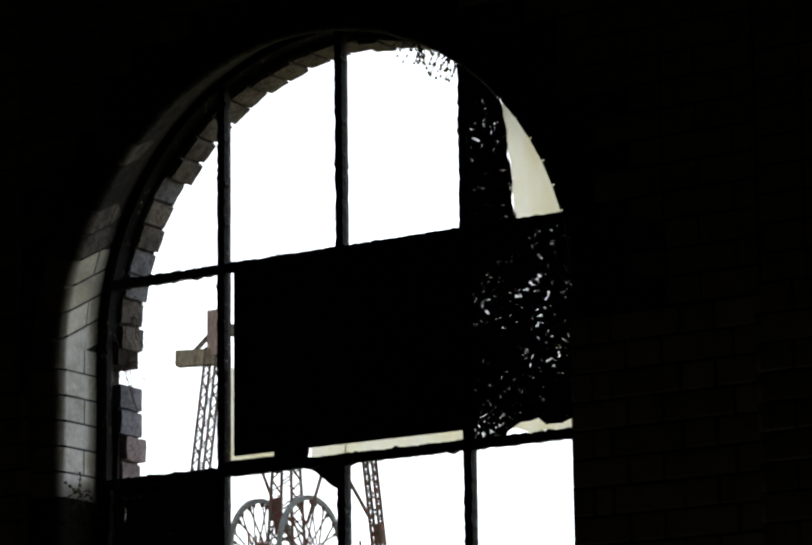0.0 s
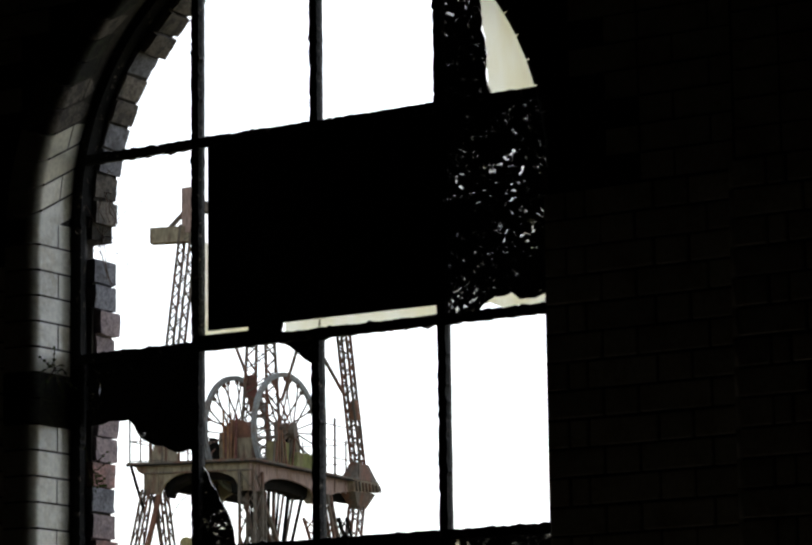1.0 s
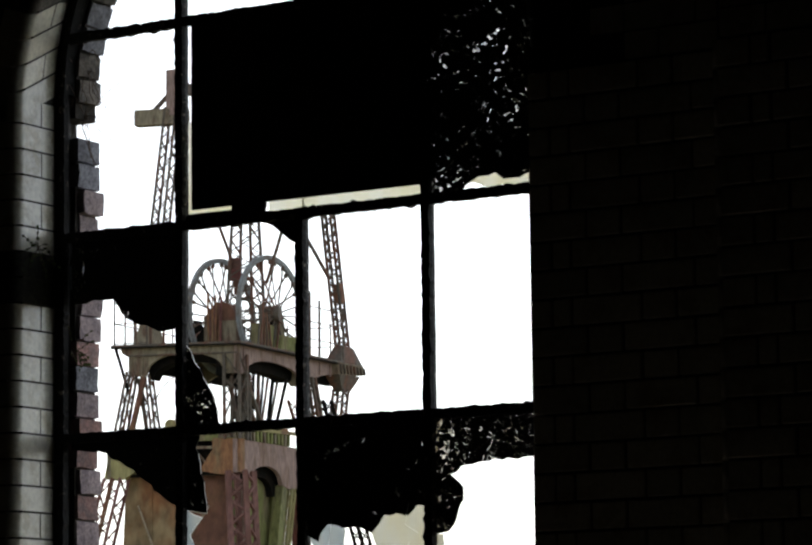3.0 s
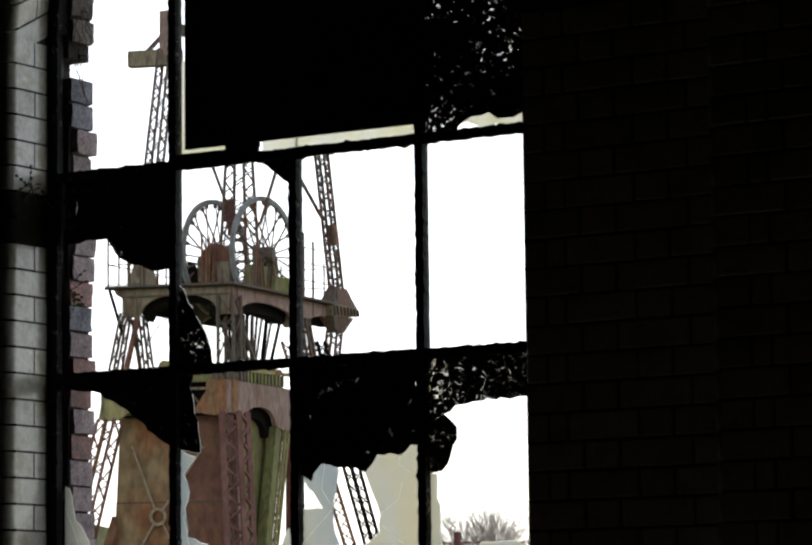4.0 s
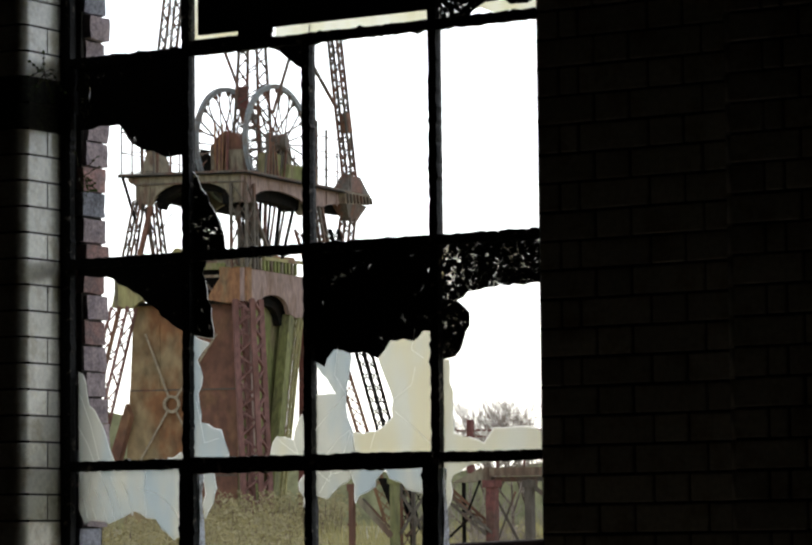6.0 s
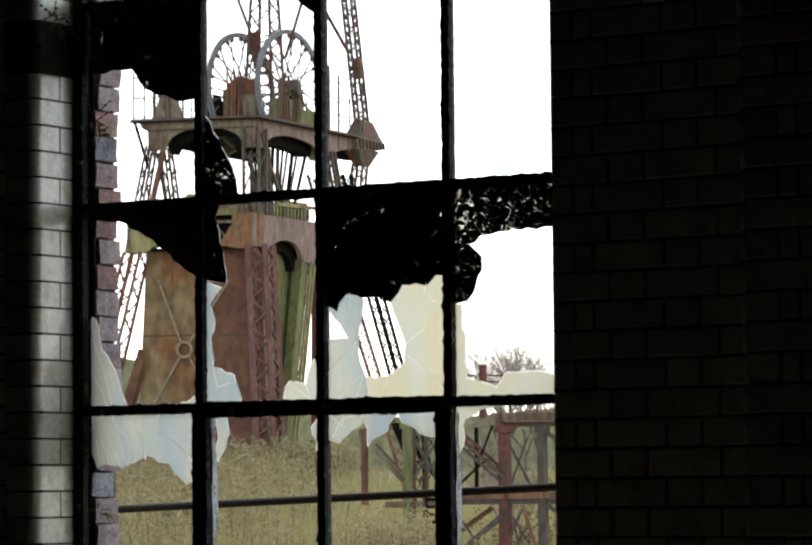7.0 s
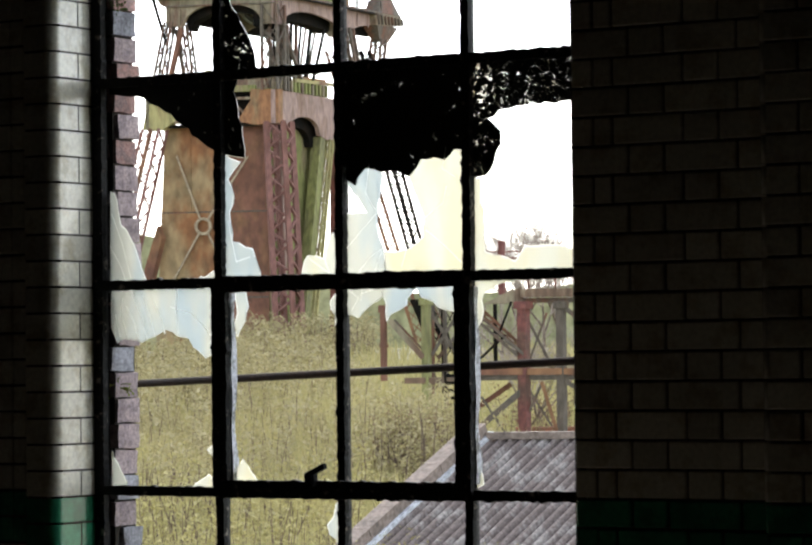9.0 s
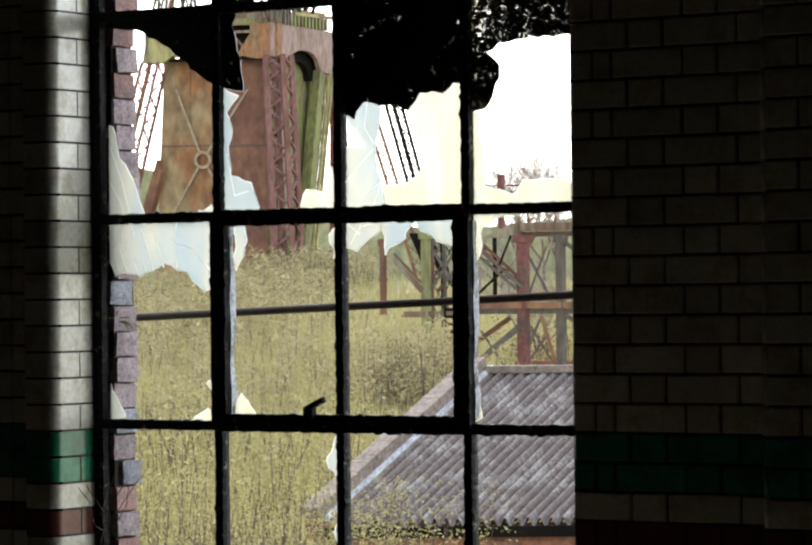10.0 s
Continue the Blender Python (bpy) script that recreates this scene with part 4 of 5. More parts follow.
# masts and gantry above the deck
leg(at(4.84, 1.0, ZD + 1.2), at(3.62, 1.0, ZD + 11.6), 0.62, 0.55, M_STEEL, "mast", pitch=0.5, lace=0.08, ang=0.11)
leg(at(0.2, 11.28, 19.9), at(0.2, 8.75, 31.2), 0.46, 0.44, M_STEEL, "mast", pitch=0.42, lace=0.085, ang=0.115)
leg(at(1.78, 4.4, ZD + 0.1), at(1.76, 4.4, 31.2), 1.42, 0.42, M_STEEL, "mast", pitch=0.6, lace=0.09, ang=0.12)
beam("crane_beam", at(2.9, 1.0, ZD + 11.15), at(5.5, 1.0, ZD + 11.15), 0.6, M_GIRDER, 0.75)
beam("mast_cap", at(3.45, 1.0, ZD + 11.2), at(3.45, 1.0, ZD + 13.4), 0.75, M_MAUVE)
beam("tie_beam", at(4.6, 1.0, ZD + 11.5), at(3.7, 1.0, ZD + 12.4), 0.18, M_STEEL)
beam("tie_beam", at(3.4, 1.0, ZD + 12.6), at(0.3, 9.0, ZD + 12.1), 0.4, M_STEEL, 0.5)
for p, q in ((at(2.45, 4.4, 23.6), at(3.9, 4.4, 27.5)), (at(0.74, 4.4, 22.4), at(-0.9, 4.4, 27.6)), (at(0.2, 9.8, 23.35), at(0.2, 5.6, 26.4))):
    beam("stay_rod", p, q, 0.13, M_STEEL)
beam("splice_plate", at(0.1, 10.85, 22.15), at(0.1, 10.6, 23.1), 0.42, M_BROWNRUST)
# railings
for a, b, n, hs in (((UL, -0.25), (UL, VR), 7, (1.1, 2.08)), ((UL, -0.25), (4.3, -0.25), 3, (0.15, 1.1, 2.08)), ((-0.25, 6.6), (-0.25, 10.4), 1, (0.9, 1.75, 2.5)), ((1.4, VR), (UL, VR), 4, (1.1, 2.08))):
    bm = bmesh.new()
    pa, pb = at(*a, ZD), at(*b, ZD)
    for i in range(n + 1):
        q = pa.lerp(pb, i / n)
        bar(bm, q, q + Vector((0, 0, hs[-1] + 0.25)), 0.06)
    for h in hs:
        bar(bm, pa + Vector((0, 0, h)), pb + Vector((0, 0, h)), 0.045)
    part("railing", bm, M_STEEL, tower)
# sloping stays behind
for s, slope, w, m in ((-0.64, 0.266, 0.36, M_STEELSHADE), (-0.24, 0.266, 0.36, M_STEELSHADE), (-1.7, 0.30, 0.5, M_BROWNRUST)):
    leg(far(s - slope * 6.2, 158, 17.1), far(s + slope * 8.9, 158, 2.0), w, w, m, "backstay", pitch=0.6, ang=0.16, lace=0.12, a=R0, b=D0)

# ---- the ground ----
def ground_z(d, s=0.0):
    """Height of the ground at distance d from the hall."""
    return float(np.interp(d, [0, 12, 18, 40, 80, 140, 170, 400, 3000], [-3.0, -3.0, -2.0, -1.6, -0.4, 1.9, 2.4, 4, 6]))


N = 60
verts, faces = [], []
ds = list(np.linspace(7.6, 200, 70)) + [300, 500, 1000, 2500]
for d in ds:
    for k in range(N + 1):
        s = (k / N - 0.5) * 2 * (25 + d * 1.5)
        p = EYE + DEPTH * d + RIGHT * s
        verts.append((p.x, max(p.y, 0.34), ground_z(d) + 0.25 * noise.noise(Vector((p.x * 0.15, p.y * 0.15, 0)))))
for i in range(len(ds) - 1):
    for k in range(N):
        a = i * (N + 1) + k
        faces.append((a, a + 1, a + N + 2, a + N + 1))
tagged(raw("ground", verts, faces, M_SOIL), "rough sloping ground of dry grass", "ground", kind="structure")

# ---- outdoors between the hall and the tower ----
# brick outhouse with a corrugated roof and a coped gable
hut = tagged(new("outhouse"), "low brick outhouse with a lichened corrugated roof", "outbuilding")
RS, RD, RZ = 0.88, 32.0, 0.77           # ridge's near end
FALL = Vector((-1.61, -2.28, -1.34))     # from ridge to eave: to the right, along, up
LEN = 7.0


def roof(a, f, up=0.0):
    """A place on the roof: a metres along the ridge, f from ridge (0) to eave (1)."""
    return far(RS + a + FALL.x * f, RD + FALL.y * f, RZ + FALL.z * f + up)


verts, faces = [], []
cols, rows_n = 1000, 8
for i in range(cols + 1):
    a = LEN * i / cols
    w = 0.04 * math.cos(2 * math.pi * a / 0.108)
    for j in range(rows_n + 1):
        verts.append(roof(a, j / rows_n, w + 0.006 * noise.noise(Vector((a * 3, j * 0.7, 0)))))
for i in range(cols):
    for j in range(rows_n):
        q = i * (rows_n + 1) + j
        faces.append((q, q + rows_n + 1, q + rows_n + 2, q + 1))
sheet = raw("roof_sheet", verts, faces, M_SHEETROOF)
sheet.parent = hut
th = sheet.modifiers.new("thickness", "SOLIDIFY")
th.thickness = 0.012
bm = bmesh.new()
for k in range(14):
    bar(bm, roof(-0.1 + k * 0.5, 0, 0.03), roof(0.39 + k * 0.5, 0, 0.03), 0.24, 0.07)
part("ridge_tile", bm, M_COPING, hut)
for k in range(7):
    bm = bmesh.new()
    bar(bm, roof(-0.17, k / 7, 0.10), roof(-0.17, (k + 0.985) / 7, 0.10), 0.2, 0.12)
    part("gable_coping", bm, M_COPING, hut)
bm = bmesh.new()
bar(bm, roof(-0.04, 0, 0.05), roof(-0.04, 1, 0.05), 0.07, 0.05)
part("flashing", bm, M_FLASH, hut, "pale lead flashing along the gable")
bm = bmesh.new()
for p, q in ((roof(-0.2, 0), roof(-0.2, 1)),):
    slab(bm, [p, q, Vector((q.x, q.y, -3.3)), Vector((p.x, p.y, -3.3))], R0 * 0.3)
p, q = roof(-0.12, 0.97, -0.06), roof(LEN, 0.97, -0.06)
slab(bm, [p, q, Vector((q.x, q.y, -3.3)), Vector((p.x, p.y, -3.3))], D0 * 0.25)
part("wall", bm, M_HUTBRICK, hut)
bm = bmesh.new()
slab(bm, [roof(0, 0, -0.06), roof(LEN, 0, -0.06), roof(LEN, 0, -0.06) + D0 * 2.5 - Vector((0, 0, 1.4)), roof(0, 0, -0.03) + D0 * 2.5 - Vector((0, 0, 1.4))], (0, 0, 0.03))
part("rear_slope", bm, M_SHEETROOF, hut)
bm = bmesh.new()
bar(bm, roof(-0.1, 1.0, -0.08), roof(LEN, 1.0, -0.08), 0.12, 0.1)
part("gutter", bm, M_STEELSHADE, hut)

# steel trestle on the bank
TD = 70.0
trestle = tagged(new("conveyor_trestle"), "rusting red and brown steel conveyor trestle on the bank", "trestle")


def tr(px, z, dd=0.0):
    return far(px, TD + dd, z)


def strut(name, p, q, w, material, h=None, laced=0.0):
    """A straight member of the trestle, plain or laced."""
    bm = bmesh.new()
    if laced:
        lattice(bm, p, q, w, w, laced, pitch=w * 1.5, a=R0, b=D0, lace=laced * 0.7)
    else:
        bar(bm, p, q, w, h)
    return part(name, bm, material, trestle)


for s0, z0, z1, w, m in ((2.56, -0.9, 2.9, 0.21, M_REDRUST), (3.38, -0.9, 2.9, 0.17, M_STEEL), (0.44, 0.6, 3.0, 0.16, M_OLIVE), (-0.49, 1.2, 2.85, 0.11, M_BROWNRUST), (5.2, -0.9, 3.0, 0.24, M_REDRUST)):
    strut("post", tr(s0, z0), tr(s0, z1), w, m)
    strut("post_cap", tr(s0, z1 - 0.16), tr(s0, z1), w * 1.5, m)
strut("post_collar", tr(-0.49, 1.93), tr(-0.49, 2.0), 0.15, M_BROWNRUST)
strut("post", tr(2.7, -0.9, 3), tr(2.7, 2.5, 3), 0.09, M_REDRUST)
strut("post", tr(2.0, 1.4, 2), tr(2.0, 2.9, 2), 0.07, M_STEELSHADE)
strut("post", tr(4.3, -0.9, 3), tr(4.3, 2.9, 3), 0.18, M_STEEL)
# top deck of the trestle with its sloping near end
bm = bmesh.new()
slab(bm, [tr(1.7, 2.86), tr(2.55, 2.86), tr(2.55, 3.2), tr(2.3, 3.16)], D0 * 0.4)
part("end_plate", bm, M_GIRDER, trestle)
strut("beam", tr(2.5, 3.08), tr(6, 3.1), 0.2, M_GIRDER, 0.18)
strut("beam", tr(2.3, 2.92, 0.2), tr(6, 2.94, 0.2), 0.24, M_STEEL, 0.1)
strut("beam", tr(1.5, 1.38), tr(6, 1.36), 0.2, M_BROWNRUST, 0.14)
strut("beam", tr(1.2, 1.24, 0.1), tr(6, 1.22, 0.1), 0.24, M_STEEL, 0.1)
strut("beam", tr(-0.05, 1.2), tr(1.2, 1.2), 0.16, M_GIRDER, 0.13)
strut("beam", tr(1.5, 1.3, 3), tr(6, 1.3, 3), 0.16, M_STEEL, 0.16)
# laced diagonals and thin ties
strut("laced_diagonal", tr(1.5, 2.62), tr(2.5, 1.72), 0.17, M_STEEL, laced=0.06)
strut("laced_diagonal", tr(1.65, 2.72, 1), tr(2.5, 1.92, 1), 0.15, M_BROWNRUST, laced=0.06)
strut("laced_diagonal", tr(2.5, 0.95), tr(1.55, 0.15), 0.13, M_STEEL)
strut("laced_diagonal", tr(2.3, 1.1, 1), tr(1.3, 0.4, 1), 0.11, M_BROWNRUST)
for p, q, w, m in ((tr(2.16, 2.17), tr(1.58, 1.64), 0.055, M_STEELSHADE), (tr(2.3, 2.9), tr(2.02, 2.2), 0.05, M_STEELSHADE), (tr(1.62, 0.84), tr(2.16, 0.0), 0.05, M_STEEL),
                   (tr(2.94, 1.15), tr(3.28, 0.0), 0.08, M_BROWNRUST), (tr(2.96, 1.15), tr(2.52, 0.2), 0.06, M_STEEL), (tr(2.62, 2.75, 2), tr(3.25, 1.5, 2), 0.06, M_STEEL),
                   (tr(3.2, 2.7, 3), tr(2.75, 1.5, 3), 0.05, M_STEEL), (tr(2.7, 1.1, 3), tr(3.3, 0.1, 3), 0.05, M_STEEL), (tr(3.4, 2.8), tr(5.2, 1.4), 0.1, M_STEEL), (tr(3.4, 1.2), tr(5.2, 0.0), 0.1, M_STEEL),
                   (tr(-0.36, 2.52), tr(0.37, 1.7), 0.13, M_GIRDER), (tr(-0.26, 2.55, 1), tr(0.45, 1.78, 1), 0.05, M_STEEL)):
    strut("diagonal", p, q, w, m)
bm = bmesh.new()
slab(bm, [tr(0.08, 2.98, 0.5), tr(0.36, 2.98, 0.5), tr(0.36, 2.3, 0.5)], D0 * 0.1)
part("gusset_plate", bm, M_STEELSHADE, trestle)
strut("laced_column", tr(0.72, 0.9, 1), tr(0.72, 2.9, 1), 0.28, M_STEEL, laced=0.07)
strut("laced_column", tr(1.0, 0.9, 2), tr(0.98, 2.9, 2), 0.34, M_STEELSHADE, laced=0.07)
for p, q in ((tr(0.55, 1.75), tr(1.1, 2.6)), (tr(1.1, 1.75), tr(0.6, 2.6)), (tr(0.7, 1.7, 1), tr(1.2, 2.3, 1))):
    strut("diagonal", p, q, 0.07, M_STEEL)
for k in range(9):
    strut("baluster", tr(0.96 + 0.6 * k, 3.1, 2), tr(0.96 + 0.6 * k, 4.12 if k != 2 else 4.3, 2), 0.035 if k != 2 else 0.12, M_REDRUST)
for z in (3.78, 3.92, 4.06):
    strut("handrail", tr(0.4, z, 2), tr(6, z, 2), 0.03, M_REDRUST)
for k in range(5):
    strut("ladder_rung", tr(0.84, 1.3 - 0.16 * k, -0.3), tr(1.12, 1.3 - 0.16 * k, -0.3), 0.05, M_STEELSHADE, 0.07)
strut("ladder_stile", tr(0.84, 0.5, -0.3), tr(0.84, 1.4, -0.3), 0.04, M_STEELSHADE)
strut("ladder_stile", tr(1.12, 0.5, -0.3), tr(1.12, 1.4, -0.3), 0.04, M_STEELSHADE)
strut("footing_wall", tr(2.4, -0.6, 1), tr(6.0, -0.6, 1), 0.3, M_HUTBRICK, 1.5)

# rail pipe just outside the window
rail = tagged(new("rail_pipe"), "rusty iron rail pipe fixed outside the window wall", "pipe")
bm = bmesh.new()
tube(bm, (-1.9, 0.9, 1.421), (1.6, 0.9, 1.5455), 0.0125, n=12)
part("pipe", bm, M_PIPE, rail, smooth=True)
for x in (-1.89, 1.57):
    bm = bmesh.new()
    bar(bm, (x, 0.33, 1.4885 + 0.0355 * x), (x, 0.9, 1.4885 + 0.0355 * x), 0.02)
    part("bracket", bm, M_PIPE, rail)


# ---- vegetation ----
def blades(name, spec, material, label, category):
    """Many upright blades or leaves in one mesh: rows of place, height, width, lean."""
    spec = np.array(spec)
    n = len(spec)
    p, h, w, lean, turn = spec[:, :3], spec[:, 3], spec[:, 4], spec[:, 5:7], spec[:, 7]
    side = np.stack([np.cos(turn), np.sin(turn), 0 * turn], -1) * w[:, None] / 2
    mid = p + np.stack([lean[:, 0] * 0.35, lean[:, 1] * 0.35, h * 0.55], -1)
    tip = p + np.stack([lean[:, 0], lean[:, 1], h], -1)
    v = np.stack([p - side * 0.6, p + side * 0.6, mid + side, mid - side, tip], 1).reshape(-1, 3)
    f = []
    for i in range(n):
        a = 5 * i
        f += [(a, a + 1, a + 2, a + 3), (a + 3, a + 2, a + 4)]
    return tagged(raw(name, v.tolist(), f, material), label, category, kind="stuff")


rng = np.random.default_rng(4)
spec = []
# tall dry grass all over the bank, in drifts
n = 60000
e = rng.uniform(-0.085, 0.0085, n)
dd = np.interp(e, [(ground_z(d) + 0.6 - 1.5) / d for d in range(22, 148)], list(range(22, 148)))
ss = rng.uniform(-0.125, 0.085, n) * dd * 1.05
for s_, d_ in zip(ss, dd):
    q = far(s_, d_ + rng.normal(0, 0.8), 0)
    gz = ground_z((q - EYE).dot(DEPTH)) - 0.1
    cl = noise.noise(Vector((q.x * 0.35, q.y * 0.35, 3)))
    h = max(0.2, (0.75 + 0.6 * cl) * rng.uniform(0.6, 1.3))
    spec.append((q.x, q.y, gz, h, rng.uniform(0.012, 0.03) * (0.6 + d_ / 80), rng.normal(0, 0.18) * h, rng.normal(0, 0.18) * h, rng.uniform(-0.6, 1.8)))
blades("grass", spec, F_GRASS, "tall dry yellow-green grass on the bank", "grass")


def scrub(name, spots, material, label):
    """Thin upright stems, set with many small leaves: rows of lateral place, distance, count, spread, height, leaf size."""
    stems, leaves = [], []
    for s_, d_, count, spread, height, size in spots:
        for _ in range(count):
            q = far(s_ + rng.normal(0, spread), d_ + rng.normal(0, spread * 0.7), 0)
            gz = ground_z((q - EYE).dot(DEPTH)) - 0.1
            h = height * rng.uniform(0.55, 1.1)
            lx, ly = rng.normal(0, 0.12) * h, rng.normal(0, 0.12) * h
            stems.append((q.x, q.y, gz, h, 0.012 + 0.00012 * d_, lx, ly, YAW0))
            for k in range(int((24 + h * 10) * (1.8 if size < 0.03 else 1.0))):
                t = rng.uniform(0.25, 1.0)
                b = 0.16 * h * (1.1 - t)
                leaves.append((q.x + lx * t + rng.normal(0, b + 0.03), q.y + ly * t + rng.normal(0, b + 0.03), gz + h * t + rng.normal(0, 0.04),
                               size * rng.uniform(0.35, 1.0), size * rng.uniform(0.5, 1.0), rng.normal(0, size * 0.9), rng.normal(0, size * 0.9), rng.uniform(-0.8, 2.2)))
    blades(name + "_stem", stems, M_TWIG, "thin grey-brown scrub stems", "scrub")
    blades(name, leaves, material, label, "scrub")


near_spots = [(rng.uniform(-2.6, 0.15), rng.uniform(20, 26), 12, 0.2, 2.15, 0.021) for _ in range(75)]
near_spots += [(rng.uniform(-5.5, -0.6), rng.uniform(30, 52), 7, 0.6, 1.7, 0.055) for _ in range(70)]
scrub("willow_scrub", near_spots, F_SHRUB, "yellow-green willow scrub in front of the bank")
scrub("bank_scrub", [(rng.uniform(-0.9, 1.3), rng.uniform(60, 66), 6, 0.35, 2.0, 0.075) for _ in range(26)] + [(rng.uniform(-9, -2), rng.uniform(136, 146), 5, 0.6, 2.0, 0.11) for _ in range(44)] + [(rng.uniform(-0.105, -0.021) * d0, d0, 5, 0.8, 1.1 + d0 * 0.006, 0.045 + d0 * 0.0007) for d0 in rng.uniform(52, 132, 150)],
      F_WEED, "tall seeding weeds before the tower and trestle")

scrub("thicket", [(rng.uniform(-0.5, 1.25), rng.uniform(62, 66), 5, 0.2, 1.7, 0.05) for _ in range(13)] + [(rng.uniform(2.6, 6.0), rng.uniform(76, 80), 6, 0.4, 1.6, 0.06) for _ in range(16)], F_THICKET, "red-brown bramble thicket about the trestle")


# bare winter trees
def twiggy(base, height, spread, seed, levels=6):
    rnd = random.Random(seed)
    ob = tagged(new("bare_tree"), "leafless tree with fine grey-brown twigs", "tree", "bare trees on the bank")
    ob.location = base
    tb, cb = bmesh.new(), bmesh.new()

    def grow(p, d, length, r, lv):
        q = p + d * length
        tube(tb if lv > levels - 2 else cb, p, q, r, r * 0.65, n=5 if lv > 2 else 3)
        if lv == 0:
            return
        for _ in range(3):
            nd = (d + Vector((rnd.gauss(0, spread), rnd.gauss(0, spread), rnd.gauss(0.12, 0.22)))).normalized()
            grow(p.lerp(q, rnd.uniform(0.55, 1.0)), nd, length * rnd.uniform(0.66, 0.88), max(r * 0.6, 0.0055), lv - 1)
    grow(Vector((0, 0, -0.2)), Vector((0, 0, 1)), height * 0.26, height * 0.010, levels)
    part("trunk", tb, M_TWIG, ob)
    part("crown", cb, M_FINETWIG, ob)


for s_, d_, h, sd in ((3.6, 120, 5.2, 1), (4.4, 122, 6.4, 2), (5.2, 121, 6.0, 3), (6.0, 124, 6.2, 4), (4.8, 127, 6.3, 7), (7.0, 122, 5.6, 8), (2.9, 76, 3.4, 5), (3.2, 78, 3.6, 6)):
    q = far(s_, d_, 0)
    twiggy((q.x, q.y, ground_z((q - EYE).dot(DEPTH))), h * 1.3, 0.42, sd)

# far wooded hillside
verts, faces = [], []
for i in range(81):
    s_ = (i - 40) * 14
    q = far(s_, 520, 0)
    verts += [(q.x, q.y, 0), (q.x, q.y, max(13.5, 13.5 - 0.26 * s_) + 2 * noise.noise(Vector((s_ * 0.01, 0, 0))) + 1.2 * noise.noise(Vector((s_ * 0.09, 1, 0))))]
    if i:
        a = 2 * i
        faces.append((a - 2, a, a + 1, a - 1))
tagged(raw("backdrop", verts, faces, M_HILL), "distant green hillside under a white sky", "hill", kind="structure")


# ---- plants on the window wall ----
def sprig(name, place, n, size, reach, seed, material, label, hang=0.0):
    rnd = random.Random(seed)
    ob = tagged(new(name), label, "plant")
    ob.location = place
    st, lf = bmesh.new(), bmesh.new()
    for _ in range(n):
        p = Vector((0, 0, 0))
        d = Vector((rnd.gauss(0.4, 0.6), rnd.gauss(-0.1, 0.4), rnd.gauss(-hang, 0.5))).normalized()
        for k in range(4):
            q = p + d * reach / 4
            tube(st, p, q, 0.0012, 0.0009, n=4)
            d = (d + Vector((rnd.gauss(0, 0.3), rnd.gauss(0, 0.2), rnd.gauss(-hang * 0.4, 0.3)))).normalized()
            p = q
            if size:
                t = d.orthogonal().normalized() * size * 0.35
                m = p + d * size * 0.5
                vs = [lf.verts.new(c) for c in (p, m + t, p + d * size, m - t)]
                lf.faces.new(vs)
    part("stem", st, M_TWIG, ob)
    if size:
        part("leaves", lf, material, ob)
    else:
        lf.free()


sprig("fern", (0.34, 0.24, 4.10), 40, 0.014, 0.12, 1, F_IVY, "small dark fern hanging from the arch", 0.7)
sprig("fern", (0.22, 0.24, 4.125), 26, 0.012, 0.08, 2, F_IVY, "small dark fern hanging from the arch", 0.5)
sprig("ivy_sprig", (-0.87, 0.09, 2.88), 16, 0.016, 0.08, 3, F_IVY, "dark ivy sprig rooted in the glazed reveal", 0.3)
sprig("ivy_sprig", (-0.856, 0.23, 2.60), 14, 0.014, 0.07, 4, F_IVY, "dark ivy sprig rooted in the glazed reveal", 0.3)
sprig("green_sprig", (-0.84, 0.25, 1.437), 9, 0.011, 0.04, 5, F_SPROUT, "bright green sprig in a brick joint", 0.1)
sprig("dead_roots", (-0.845, 0.28, 3.30), 18, 0, 0.19, 6, M_TWIG, "dry roots trailing from a missing brick", 0.4)
sprig("dead_roots", (-0.845, 0.28, 3.44), 12, 0, 0.15, 7, M_TWIG, "dry roots trailing from the brickwork", 0.4)
sprig("bramble", (0.66, 0.42, 2.06), 4, 0.008, 0.2, 8, F_IVY, "thin budding twig outside the window", -0.5)
sprig("dead_roots", (-0.83, 0.16, 0.83), 7, 0, 0.22, 9, M_TWIG, "dry creeper stems at the window jamb", -0.7)

# ---- glazed and weathered bricks, piece by piece ----
GAP = 0.006


def tone(k):
    return M_GREEN if k in (-1, -2) else M_BROWN if k == -4 else M_CREAM


SHARED = {}


def brick_mesh(w, material, depth=0.02):
    key = (round(w, 3), material.name)
    if key not in SHARED:
        bm = bmesh.new()
        box(bm, 0, w - GAP, 0, depth, 0, COURSE - GAP)
        bmesh.ops.bevel(bm, geom=list(bm.edges), offset=0.0035, segments=1, affect="EDGES")
        SHARED[key] = mesh_of("brick", bm, material)
    return SHARED[key]


def lay(parent, k, x, w, y, rnd):
    ob = new("brick", brick_mesh(w, tone(k)))
    ob.location = (x + GAP / 2, y + rnd.uniform(-0.001, 0.001), JOINT0 + k * COURSE + GAP / 2)
    ob.rotation_euler = (rnd.gauss(0, 0.006), rnd.gauss(0, 0.003), rnd.gauss(0, 0.006))
    ob.parent = parent


